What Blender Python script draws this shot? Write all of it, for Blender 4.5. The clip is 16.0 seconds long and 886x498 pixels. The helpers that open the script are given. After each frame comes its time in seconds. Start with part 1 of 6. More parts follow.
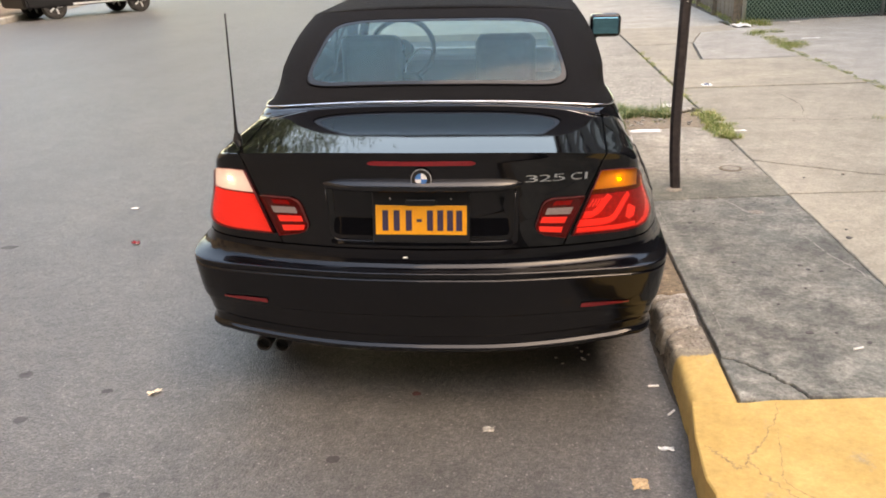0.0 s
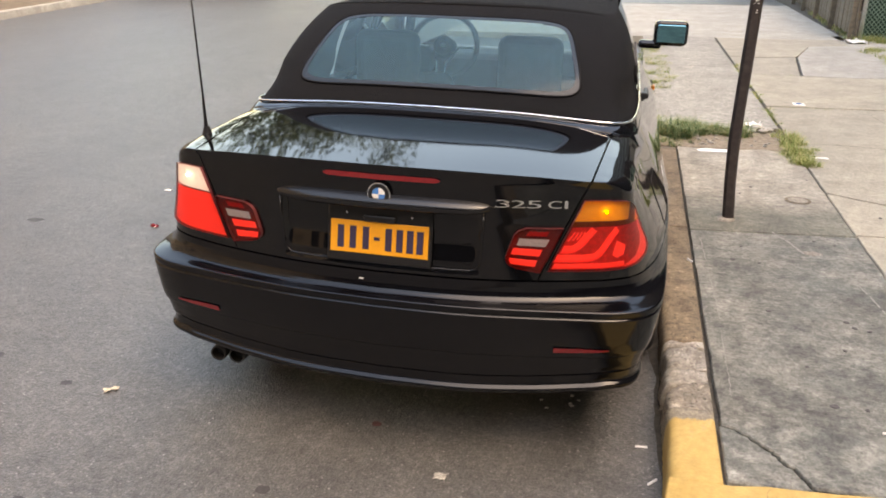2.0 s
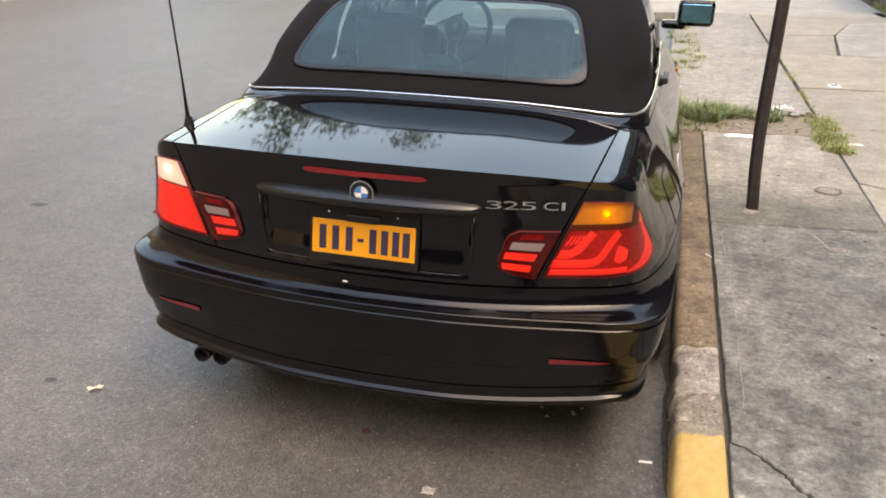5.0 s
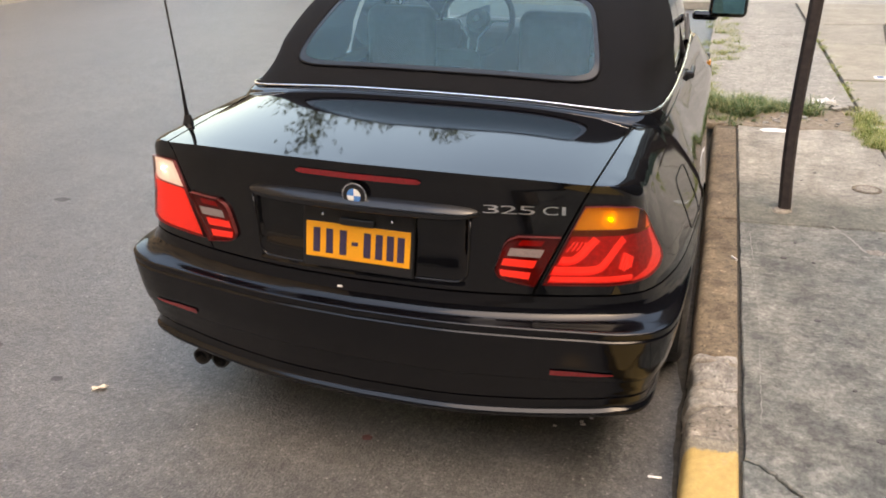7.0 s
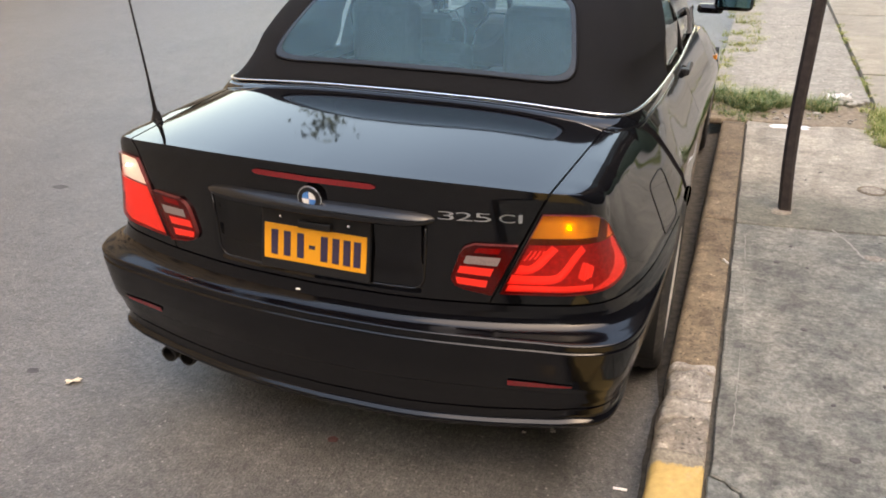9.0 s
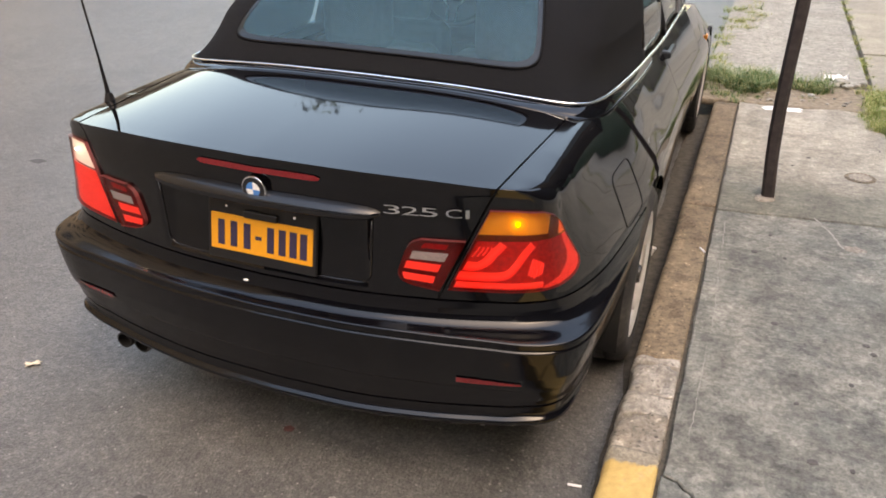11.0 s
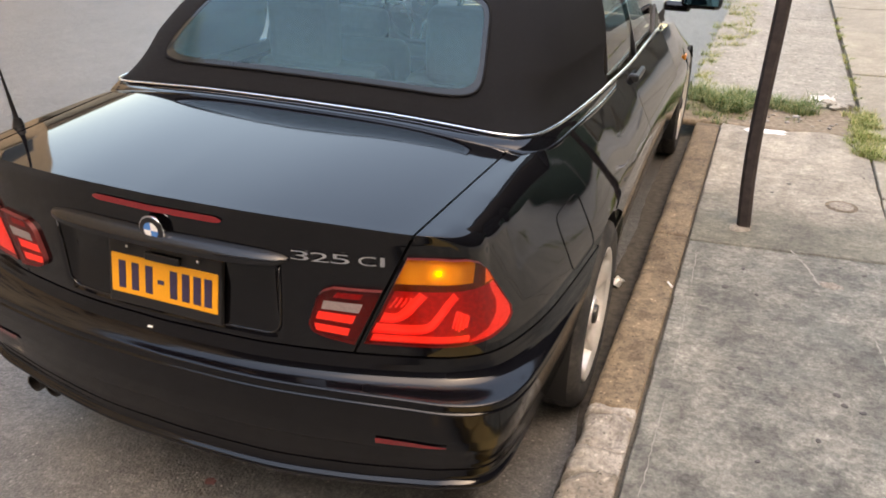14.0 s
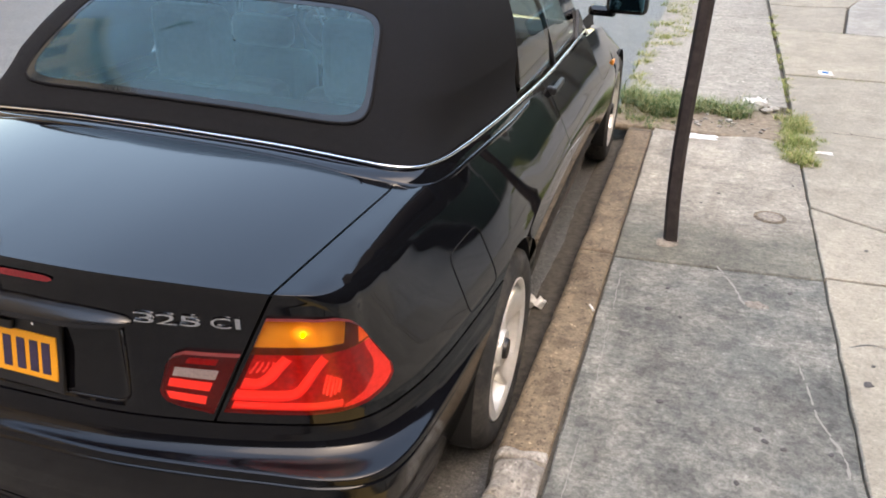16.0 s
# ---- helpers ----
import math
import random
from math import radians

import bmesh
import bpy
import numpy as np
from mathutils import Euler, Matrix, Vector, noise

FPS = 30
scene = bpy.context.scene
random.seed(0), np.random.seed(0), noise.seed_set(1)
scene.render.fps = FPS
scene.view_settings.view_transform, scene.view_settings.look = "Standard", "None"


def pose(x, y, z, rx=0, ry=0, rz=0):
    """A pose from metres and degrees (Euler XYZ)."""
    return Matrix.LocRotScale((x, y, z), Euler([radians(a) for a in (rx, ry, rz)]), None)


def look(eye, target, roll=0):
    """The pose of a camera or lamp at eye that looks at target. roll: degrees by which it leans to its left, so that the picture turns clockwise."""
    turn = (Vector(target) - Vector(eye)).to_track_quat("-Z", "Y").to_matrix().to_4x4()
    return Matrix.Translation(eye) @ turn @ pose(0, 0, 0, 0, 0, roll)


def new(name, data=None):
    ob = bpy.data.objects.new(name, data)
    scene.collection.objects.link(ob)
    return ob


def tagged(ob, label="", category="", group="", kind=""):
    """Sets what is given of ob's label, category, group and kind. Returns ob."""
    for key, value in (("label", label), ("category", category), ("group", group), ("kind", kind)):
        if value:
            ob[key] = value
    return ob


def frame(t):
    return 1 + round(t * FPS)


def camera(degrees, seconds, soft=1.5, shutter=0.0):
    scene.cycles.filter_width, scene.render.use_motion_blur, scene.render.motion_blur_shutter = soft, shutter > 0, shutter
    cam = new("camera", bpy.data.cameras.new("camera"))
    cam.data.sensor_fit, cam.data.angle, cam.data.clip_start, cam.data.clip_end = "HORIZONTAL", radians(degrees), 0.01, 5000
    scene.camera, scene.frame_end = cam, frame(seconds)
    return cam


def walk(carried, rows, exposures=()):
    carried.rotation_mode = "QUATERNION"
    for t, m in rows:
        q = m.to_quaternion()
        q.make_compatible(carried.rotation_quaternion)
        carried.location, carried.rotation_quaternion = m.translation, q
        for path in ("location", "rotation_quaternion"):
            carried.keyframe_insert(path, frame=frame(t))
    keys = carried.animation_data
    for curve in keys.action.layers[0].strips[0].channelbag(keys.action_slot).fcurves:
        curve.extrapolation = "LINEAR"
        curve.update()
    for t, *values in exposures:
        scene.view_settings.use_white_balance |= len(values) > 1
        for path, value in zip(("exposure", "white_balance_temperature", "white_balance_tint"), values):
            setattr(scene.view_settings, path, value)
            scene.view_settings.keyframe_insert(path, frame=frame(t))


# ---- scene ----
cam = camera(58.7, 16.0, soft=1.8)
PATH = [
    (0, (0.238, 0.193, 1.451), (-0.04, 2.039, 0.733), -2.6),
    (0.5, (0.444, 0.326, 1.449), (0.073, 2.172, 0.775), 0.4),
    (1, (0.56, 0.464, 1.443), (0.063, 2.259, 0.715), 0.1),
    (1.5, (0.578, 0.521, 1.433), (0.069, 2.312, 0.703), -0.1),
    (2, (0.587, 0.56, 1.43), (0.076, 2.352, 0.705), 0.0),
    (2.5, (0.597, 0.594, 1.432), (0.08, 2.386, 0.71), 0.1),
    (3, (0.602, 0.634, 1.43), (0.077, 2.422, 0.703), 0.3),
    (3.5, (0.613, 0.667, 1.432), (0.084, 2.451, 0.699), 0.4),
    (4, (0.622, 0.7, 1.433), (0.083, 2.476, 0.69), 0.4),
    (4.5, (0.636, 0.73, 1.436), (0.082, 2.494, 0.674), 0.2),
    (5, (0.648, 0.762, 1.438), (0.071, 2.511, 0.659), -0.3),
    (7.5, (0.764, 0.918, 1.437), (0.064, 2.613, 0.638), -1.3),
    (8, (0.802, 0.947, 1.443), (0.08, 2.632, 0.643), -1.4),
    (8.5, (0.839, 0.981, 1.452), (0.113, 2.661, 0.644), -1.2),
    (9, (0.872, 1.013, 1.466), (0.144, 2.68, 0.634), -0.9),
    (11.5, (0.994, 1.174, 1.497), (0.264, 2.799, 0.587), -0.3),
    (12, (1.008, 1.213, 1.497), (0.276, 2.831, 0.577), -0.4),
    (12.5, (1.024, 1.252, 1.496), (0.285, 2.863, 0.57), -0.5),
    (13, (1.04, 1.295, 1.494), (0.296, 2.91, 0.578), -0.5),
    (13.5, (1.053, 1.345, 1.492), (0.314, 2.975, 0.598), -0.1),
    (14, (1.065, 1.396, 1.496), (0.331, 3.036, 0.618), 0.3),
    (14.5, (1.076, 1.448, 1.494), (0.345, 3.093, 0.622), 0.4),
    (15, (1.088, 1.506, 1.499), (0.381, 3.161, 0.627), 0.8),
    (15.5, (1.105, 1.557, 1.509), (0.427, 3.22, 0.628), 1.1),
    (16, (1.137, 1.662, 1.528), (0.51, 3.337, 0.633), 0.9),
]
walk(cam, [(t, look(eye, target, roll)) for t, eye, target, roll in PATH], [(0, 2.32, 8500, 16), (8.5, 2.31, 8300, 15), (13, 2.30, 8100, 15), (14.5, 2.40, 8500, 17), (16, 2.40, 7500, 14)])

# world and light: hazy evening sky, soft warm light from behind
world = bpy.data.worlds.new("sky")
scene.world = world
world.use_nodes = True
wn = world.node_tree
sky = wn.nodes.new("ShaderNodeTexSky")
sky.sky_type = "NISHITA"
sky.sun_disc = False
sky.sun_elevation, sky.sun_rotation = radians(55), radians(126)
sky.air_density, sky.dust_density, sky.ozone_density = 1.6, 2.2, 2.0
wn.links.new(sky.outputs[0], wn.nodes["Background"].inputs[0])
wn.nodes["Background"].inputs[1].default_value = 0.15
sun = new("sun", bpy.data.lights.new("sun", "SUN"))
sun.data.energy, sun.data.angle, sun.data.color = 0.50, radians(70), (1.0, 0.79, 0.58)
sun.matrix_world = look((4.64, -3.37, 8.19), (0, 0, 0))


# ---- materials ----
def ramp(nt, fac, stops):
    node = nt.nodes.new("ShaderNodeValToRGB")
    el = node.color_ramp.elements
    while len(el) < len(stops):
        el.new(0.5)
    for e, (p, c) in zip(el, stops):
        e.position, e.color = p, (*c, 1)
    nt.links.new(fac, node.inputs[0])
    return node.outputs[0]


def noise_tex(nt, co, scale, detail=4.0, rough=0.6, stretch=None):
    node = nt.nodes.new("ShaderNodeTexNoise")
    node.inputs["Scale"].default_value = scale
    node.inputs["Detail"].default_value = detail
    node.inputs["Roughness"].default_value = rough
    if stretch:
        mp = nt.nodes.new("ShaderNodeMapping")
        mp.inputs["Scale"].default_value = stretch
        nt.links.new(co, mp.inputs[0])
        co = mp.outputs[0]
    nt.links.new(co, node.inputs["Vector"])
    return node.outputs["Fac"]


def blend(nt, fac, a, b, mode="MIX"):
    node = nt.nodes.new("ShaderNodeMix")
    node.data_type, node.blend_type = "RGBA", mode
    for sock, v in ((node.inputs[0], fac), (node.inputs[6], a), (node.inputs[7], b)):
        if isinstance(v, (int, float)):
            sock.default_value = v
        elif isinstance(v, tuple):
            sock.default_value = (*v, 1)
        else:
            nt.links.new(v, sock)
    return node.outputs[2]


def bump(nt, height, strength, distance, normal=None):
    node = nt.nodes.new("ShaderNodeBump")
    node.inputs["Strength"].default_value, node.inputs["Distance"].default_value = strength, distance
    nt.links.new(height, node.inputs["Height"])
    if normal is not None:
        nt.links.new(normal, node.inputs["Normal"])
    return node.outputs["Normal"]


def base(name):
    m = bpy.data.materials.new(name)
    m.use_nodes = True
    nt = m.node_tree
    p = nt.nodes["Principled BSDF"]
    co = nt.nodes.new("ShaderNodeTexCoord").outputs["Object"]
    return m, nt, p, co


def plain(name, color, rough=0.5, metal=0.0, coat=0.0, var=0.12, scale=40.0, bumps=0.0, spec=0.5, dust=0.0, haze=0.04):
    """A surface of one paint or stuff, with fine variation and a little dust."""
    m, nt, p, co = base(name)
    f = noise_tex(nt, co, scale, 5)
    lo, hi = tuple(c * (1 - var) for c in color), tuple(min(1, c * (1 + var)) for c in color)
    col = ramp(nt, f, ((0.3, lo), (0.7, hi)))
    if dust:
        g = noise_tex(nt, co, scale * 0.13, 6, 0.7)
        mask = ramp(nt, g, ((0.45, (0, 0, 0)), (0.75, (dust, dust, dust))))
        col = blend(nt, mask, col, (0.32, 0.29, 0.25))
    nt.links.new(col, p.inputs["Base Color"])
    p.inputs["Roughness"].default_value, p.inputs["Metallic"].default_value = rough, metal
    p.inputs["Specular IOR Level"].default_value = spec
    p.inputs["Coat Weight"].default_value, p.inputs["Coat Roughness"].default_value, p.inputs["Coat IOR"].default_value = coat, haze, 1.5
    if bumps:
        nt.links.new(bump(nt, noise_tex(nt, co, scale * 4, 3), bumps, 0.002), p.inputs["Normal"])
    return m


def glassy(name, tint, gloss=0.02, ior=1.5, sky_film=0.0):
    """Clear pane or lens: tinted see-through with a Fresnel gloss."""
    m = bpy.data.materials.new(name)
    m.use_nodes = True
    nt = m.node_tree
    nt.nodes.remove(nt.nodes["Principled BSDF"])
    tr, gl, fr, mx = (nt.nodes.new("ShaderNode" + k) for k in ("BsdfTransparent", "BsdfGlossy", "Fresnel", "MixShader"))
    tr.inputs[0].default_value = (*tint, 1)
    gl.inputs["Roughness"].default_value = gloss
    fr.inputs[0].default_value = ior
    nt.links.new(fr.outputs[0], mx.inputs[0])
    nt.links.new(tr.outputs[0], mx.inputs[1])
    nt.links.new(gl.outputs[0], mx.inputs[2])
    last = mx
    if sky_film:
        # blue diffuse layer that paints the sky's reflection and haze onto the glass
        di, m2 = nt.nodes.new("ShaderNodeBsdfDiffuse"), nt.nodes.new("ShaderNodeMixShader")
        di.inputs[0].default_value = (0.11, 0.28, 0.37, 1)
        co = nt.nodes.new("ShaderNodeTexCoord").outputs["Object"]
        f = noise_tex(nt, co, 6, 6, 0.7)
        nt.links.new(ramp(nt, f, ((0.3, (sky_film * 0.6,) * 3), (0.75, (sky_film * 1.6,) * 3))), m2.inputs[0])
        nt.links.new(mx.outputs[0], m2.inputs[1])
        nt.links.new(di.outputs[0], m2.inputs[2])
        last = m2
    nt.links.new(last.outputs[0], nt.nodes["Material Output"].inputs[0])
    return m


def glowing(name, color, strength):
    m, nt, p, co = base(name)
    p.inputs["Base Color"].default_value = (*color, 1)
    p.inputs["Emission Color"].default_value = (*color, 1)
    p.inputs["Emission Strength"].default_value = strength
    return m


def scaled(nt, col, fac, lo, hi, p0=0.3, p1=0.7):
    """Colour multiplied by a grey that follows a noise."""
    return blend(nt, 1.0, col, ramp(nt, fac, ((p0, (lo, lo, lo)), (p1, (hi, hi, hi)))), "MULTIPLY")


def cells(nt, co, scale, out="Color", stretch=None):
    node = nt.nodes.new("ShaderNodeTexVoronoi")
    node.inputs["Scale"].default_value = scale
    nt.links.new(co, node.inputs["Vector"])
    return node.outputs[out]


def asphalt_mat():
    m, nt, p, co = base("asphalt")
    big = noise_tex(nt, co, 0.35, 5, 0.65)
    col = ramp(nt, big, ((0.3, (0.074, 0.0715, 0.066)), (0.7, (0.098, 0.094, 0.086))))
    streak = noise_tex(nt, co, 1.1, 6, 0.7, (1.0, 0.25, 1.0))
    col = scaled(nt, col, streak, 0.84, 1.12)
    col = scaled(nt, col, noise_tex(nt, co, 6.5, 7, 0.75), 0.78, 1.20, 0.35, 0.65)
    # aggregate: stones of a finger's width down to sand, worn bare to different depths
    col = scaled(nt, col, noise_tex(nt, co, 38, 6, 0.85), 0.56, 1.44, 0.38, 0.62)
    col = scaled(nt, col, noise_tex(nt, co, 130, 3, 0.8), 0.62, 1.40, 0.36, 0.64)
    grit = cells(nt, co, 150)
    col = blend(nt, 1.0, col, ramp(nt, grit, ((0.0, (0.70, 0.70, 0.70)), (0.6, (1.0, 1.0, 1.0)), (0.9, (1.35, 1.34, 1.31)), (1.0, (1.9, 1.88, 1.82)))), "MULTIPLY")
    # sparse chips of pale stone, bunched by the wear of the binder
    chip = blend(nt, 1.0, ramp(nt, cells(nt, co, 74), ((0.70, (0, 0, 0)), (0.84, (0.9, 0.9, 0.9)))), ramp(nt, cells(nt, co, 74, "Distance"), ((0.10, (1, 1, 1)), (0.34, (0, 0, 0)))), "MULTIPLY")
    chip = blend(nt, 1.0, chip, ramp(nt, noise_tex(nt, co, 9, 5, 0.7), ((0.40, (0.3, 0.3, 0.3)), (0.62, (1, 1, 1)))), "MULTIPLY")
    col = blend(nt, chip, col, (0.46, 0.44, 0.40))
    oil = noise_tex(nt, co, 2.3, 6, 0.75)
    col = blend(nt, ramp(nt, oil, ((0.66, (0, 0, 0)), (0.76, (0.5, 0.5, 0.5)))), col, (0.055, 0.052, 0.050))
    nt.links.new(col, p.inputs["Base Color"])
    p.inputs["Roughness"].default_value = 0.48
    p.inputs["Specular IOR Level"].default_value = 0.9
    nm = bump(nt, cells(nt, co, 110, "Distance"), 0.55, 0.005)
    nt.links.new(bump(nt, noise_tex(nt, co, 38, 6, 0.85), 0.5, 0.006, nm), p.inputs["Normal"])
    return m


def concrete_mat(name, dark, light, stain, stain_amount, green=0.0, grit=60.0, speck=0.25, contrast=0.12, mottle=1.0):
    m, nt, p, co = base(name)
    rnd = nt.nodes.new("ShaderNodeObjectInfo").outputs["Random"]
    big = noise_tex(nt, co, 1.5, 7, 0.7)
    col = ramp(nt, big, ((0.32, dark), (0.68, light)))
    # old spills, blotches at a hand's width and at a finger's width
    blot = noise_tex(nt, co, 4.2, 10, 0.76)
    col = blend(nt, ramp(nt, blot, ((0.43, (0, 0, 0)), (0.60, (stain_amount,) * 3))), col, stain)
    col = scaled(nt, col, noise_tex(nt, co, 13, 9, 0.82), 1 - 0.26 * mottle, 1 + 0.22 * mottle, 0.38, 0.62)
    col = scaled(nt, col, noise_tex(nt, co, 1.7, 9, 0.66), 1 - contrast, 1 + contrast, 0.34, 0.66)
    col = scaled(nt, col, noise_tex(nt, co, 7.0, 8, 0.72), 1 - 0.6 * contrast, 1 + 0.6 * contrast, 0.36, 0.64)
    col = scaled(nt, col, noise_tex(nt, co, 42, 6, 0.85), 1 - 0.26 * mottle, 1 + 0.22 * mottle, 0.38, 0.62)
    # broom marks across the slab
    col = scaled(nt, col, noise_tex(nt, co, 34.0, 7, 0.8, (0.14, 2.2, 1.0)), 1 - 0.11 * mottle, 1 + 0.09 * mottle)
    if green:
        g = noise_tex(nt, co, 2.6, 5, 0.6)
        col = blend(nt, ramp(nt, g, ((0.5, (0, 0, 0)), (0.72, (green,) * 3))), col, (0.20, 0.225, 0.205))
    fine = noise_tex(nt, co, grit, 4, 0.8)
    col = scaled(nt, col, fine, 0.74, 1.2, 0.28, 0.72)
    c = cells(nt, co, grit * 2.2)
    col = blend(nt, 1.0, col, ramp(nt, c, ((0.0, (1 - 1.2 * speck,) * 3), (0.25, (1, 1, 1)), (0.86, (1, 1, 1)), (1.0, (1 + 2 * speck,) * 3))), "MULTIPLY")
    tone = ramp(nt, rnd, ((0.0, (0.93, 0.93, 0.94)), (1.0, (1.06, 1.05, 1.03))))
    col = blend(nt, 1.0, col, tone, "MULTIPLY")
    nt.links.new(col, p.inputs["Base Color"])
    p.inputs["Roughness"].default_value = 0.86
    nm = bump(nt, fine, 0.35, 0.003)
    nt.links.new(bump(nt, blot, 0.3, 0.008, nm), p.inputs["Normal"])
    return m


def along(nt, co, socket, wobble, scale, lo, hi):
    """0 to 1 along one axis of the mesh, its edge frayed by a noise."""
    sep = nt.nodes.new("ShaderNodeSeparateXYZ")
    nt.links.new(co, sep.inputs[0])
    add = nt.nodes.new("ShaderNodeMath")
    add.operation = "MULTIPLY_ADD"
    nt.links.new(noise_tex(nt, co, scale, 7, 0.72), add.inputs[0])
    add.inputs[1].default_value = -wobble
    nt.links.new(sep.outputs[socket], add.inputs[2])
    rng = nt.nodes.new("ShaderNodeMapRange")
    rng.inputs[1].default_value, rng.inputs[2].default_value = lo - wobble / 2, hi - wobble / 2
    nt.links.new(add.outputs[0], rng.inputs[0])
    return rng.outputs[0]


def stained_slab_mat():
    """Tan concrete whose near part is darkened by an old grey-green spill."""
    m = concrete_mat("stained_concrete", (0.285, 0.262, 0.218), (0.385, 0.352, 0.290), (0.19, 0.18, 0.157), 0.5, contrast=0.26)
    nt = m.node_tree
    p = nt.nodes["Principled BSDF"]
    col = p.inputs["Base Color"].links[0].from_socket
    co = nt.nodes.new("ShaderNodeTexCoord").outputs["Object"]
    mask = ramp(nt, along(nt, co, 1, 1.1, 3.2, 2.10, 2.60), ((0.0, (0.95, 0.95, 0.95)), (1.0, (0, 0, 0))))
    nt.links.new(blend(nt, mask, col, (0.44, 0.475, 0.46), "MULTIPLY"), p.inputs["Base Color"])
    return m


def yellow_mat(under):
    """Worn yellow road paint on concrete; it starts raggedly on the kerb."""
    m, nt, p, co = base("yellow_kerb_paint")
    wear = noise_tex(nt, co, 4.0, 9, 0.74)
    tone = noise_tex(nt, co, 2.6, 7, 0.7)
    col = ramp(nt, tone, ((0.3, (0.45, 0.295, 0.088)), (0.7, (0.60, 0.425, 0.16))))
    col = scaled(nt, col, noise_tex(nt, co, 16, 8, 0.75), 0.84, 1.10)
    fine = noise_tex(nt, co, 60, 5, 0.8)
    col = blend(nt, 1.0, col, ramp(nt, fine, ((0.3, (0.84, 0.82, 0.78)), (0.7, (1.06, 1.06, 1.06)))), "MULTIPLY")
    grey = scaled(nt, ramp(nt, fine, ((0.3, tuple(c * 0.7 for c in under)), (0.7, under))), noise_tex(nt, co, 90, 3, 0.8), 0.6, 1.4)
    col = blend(nt, ramp(nt, wear, ((0.58, (0, 0, 0)), (0.69, (0.8, 0.8, 0.8)))), col, grey)
    edge = along(nt, co, 1, 0.09, 14, -0.030, -0.018)
    col = blend(nt, edge, col, grey)
    nt.links.new(col, p.inputs["Base Color"])
    p.inputs["Roughness"].default_value = 0.75
    nm = bump(nt, fine, 0.25, 0.003)
    nt.links.new(bump(nt, wear, 0.5, 0.008, nm), p.inputs["Normal"])
    return m


M_ASPHALT = asphalt_mat()
M_SLAB = concrete_mat("grey_concrete", (0.155, 0.155, 0.136), (0.255, 0.25, 0.215), (0.0924, 0.0969, 0.0881), 0.9, 0.3, contrast=0.22, mottle=1.35)
M_SLAB_TAN = concrete_mat("tan_concrete", (0.296, 0.272, 0.218), (0.384, 0.353, 0.285), (0.244, 0.225, 0.185), 0.4, mottle=0.4)
M_SLAB_PALE = concrete_mat("pale_concrete", (0.347, 0.333, 0.292), (0.436, 0.418, 0.37), (0.267, 0.251, 0.214), 0.4, mottle=0.4)
M_AGGREGATE = concrete_mat("aggregate_concrete", (0.267, 0.255, 0.22), (0.354, 0.336, 0.292), (0.217, 0.206, 0.181), 0.4, 0.0, 28.0, 0.6, mottle=0.55)
M_KERB = concrete_mat("brown_kerb_concrete", (0.16, 0.122, 0.0806), (0.26, 0.206, 0.141), (0.0882, 0.0655, 0.0437), 0.7, 0.0, 75.0, 0.75)
M_KERB_GREY = concrete_mat("broken_kerb_concrete", (0.21, 0.185, 0.151), (0.37, 0.336, 0.286), (0.168, 0.139, 0.101), 0.6, 0.0, 55.0, 0.7)
M_KERB_PALE = concrete_mat("pale_broken_concrete", (0.302, 0.281, 0.244), (0.437, 0.412, 0.37), (0.202, 0.176, 0.143), 0.5, 0.0, 55.0, 0.5)
M_SLAB_STAIN = stained_slab_mat()
M_YELLOW = yellow_mat((0.281, 0.246, 0.187))
M_DIRT = plain("joint_dirt", (0.075, 0.065, 0.05), 0.95, scale=60, var=0.4)
M_GUTTER = plain("gutter_dirt", (0.060, 0.052, 0.041), 0.95, scale=30, var=0.5, bumps=0.5)
M_SOIL = plain("dry_soil", (0.22, 0.18, 0.13), 0.95, scale=30, var=0.4, bumps=0.6)
M_PAINT = plain("black_car_paint", (0.0026, 0.0025, 0.0033), 0.4, 0.0, 1.0, 0.1, 300, spec=0.0, dust=0.0006)
M_BUMPER = plain("weathered_bumper_paint", (0.0026, 0.0025, 0.0036), 0.45, 0.0, 0.8, 0.15, 260, spec=0.0, dust=0.002, haze=0.12)
M_CLOTH = plain("black_soft_top_cloth", (0.0075, 0.0078, 0.009), 0.95, scale=700, var=0.35, bumps=0.5, spec=0.15, dust=0.008)
M_TRIM = plain("black_plastic", (0.010, 0.010, 0.011), 0.36, scale=90, var=0.2)
M_BORDER = plain("glass_border_print", (0.014, 0.017, 0.019), 0.08, scale=200, var=0.1, spec=0.45)
M_BAR = plain("satin_black_bar", (0.008, 0.0085, 0.010), 0.2, scale=200, var=0.1, spec=0.5)
M_UNDER = plain("dark_underbody", (0.006, 0.006, 0.006), 0.9, scale=40)
M_RUBBER = plain("tyre_rubber", (0.018, 0.018, 0.018), 0.8, scale=60, var=0.3, dust=0.25)
M_CHROME = plain("bright_chrome", (0.86, 0.86, 0.87), 0.16, 1.0, scale=120, var=0.05)
M_RIM = plain("silver_alloy", (0.78, 0.76, 0.72), 0.3, 0.45, scale=25, var=0.10, dust=0.06)
M_STEEL = plain("dark_exhaust_steel", (0.03, 0.028, 0.026), 0.6, 0.5, scale=30, var=0.4)
M_LEATHER = plain("grey_leather", (0.13, 0.13, 0.125), 0.6, scale=80, var=0.15, bumps=0.3)
M_DASH = plain("black_dashboard", (0.03, 0.03, 0.032), 0.6, scale=80, var=0.2)
M_POLE = plain("brown_rusted_steel", (0.040, 0.031, 0.029), 0.62, 0.2, scale=22, var=0.45, bumps=0.3)
M_PLATE = plain("orange_yellow_plate", (0.80, 0.34, 0.02), 0.45, scale=150, var=0.04)
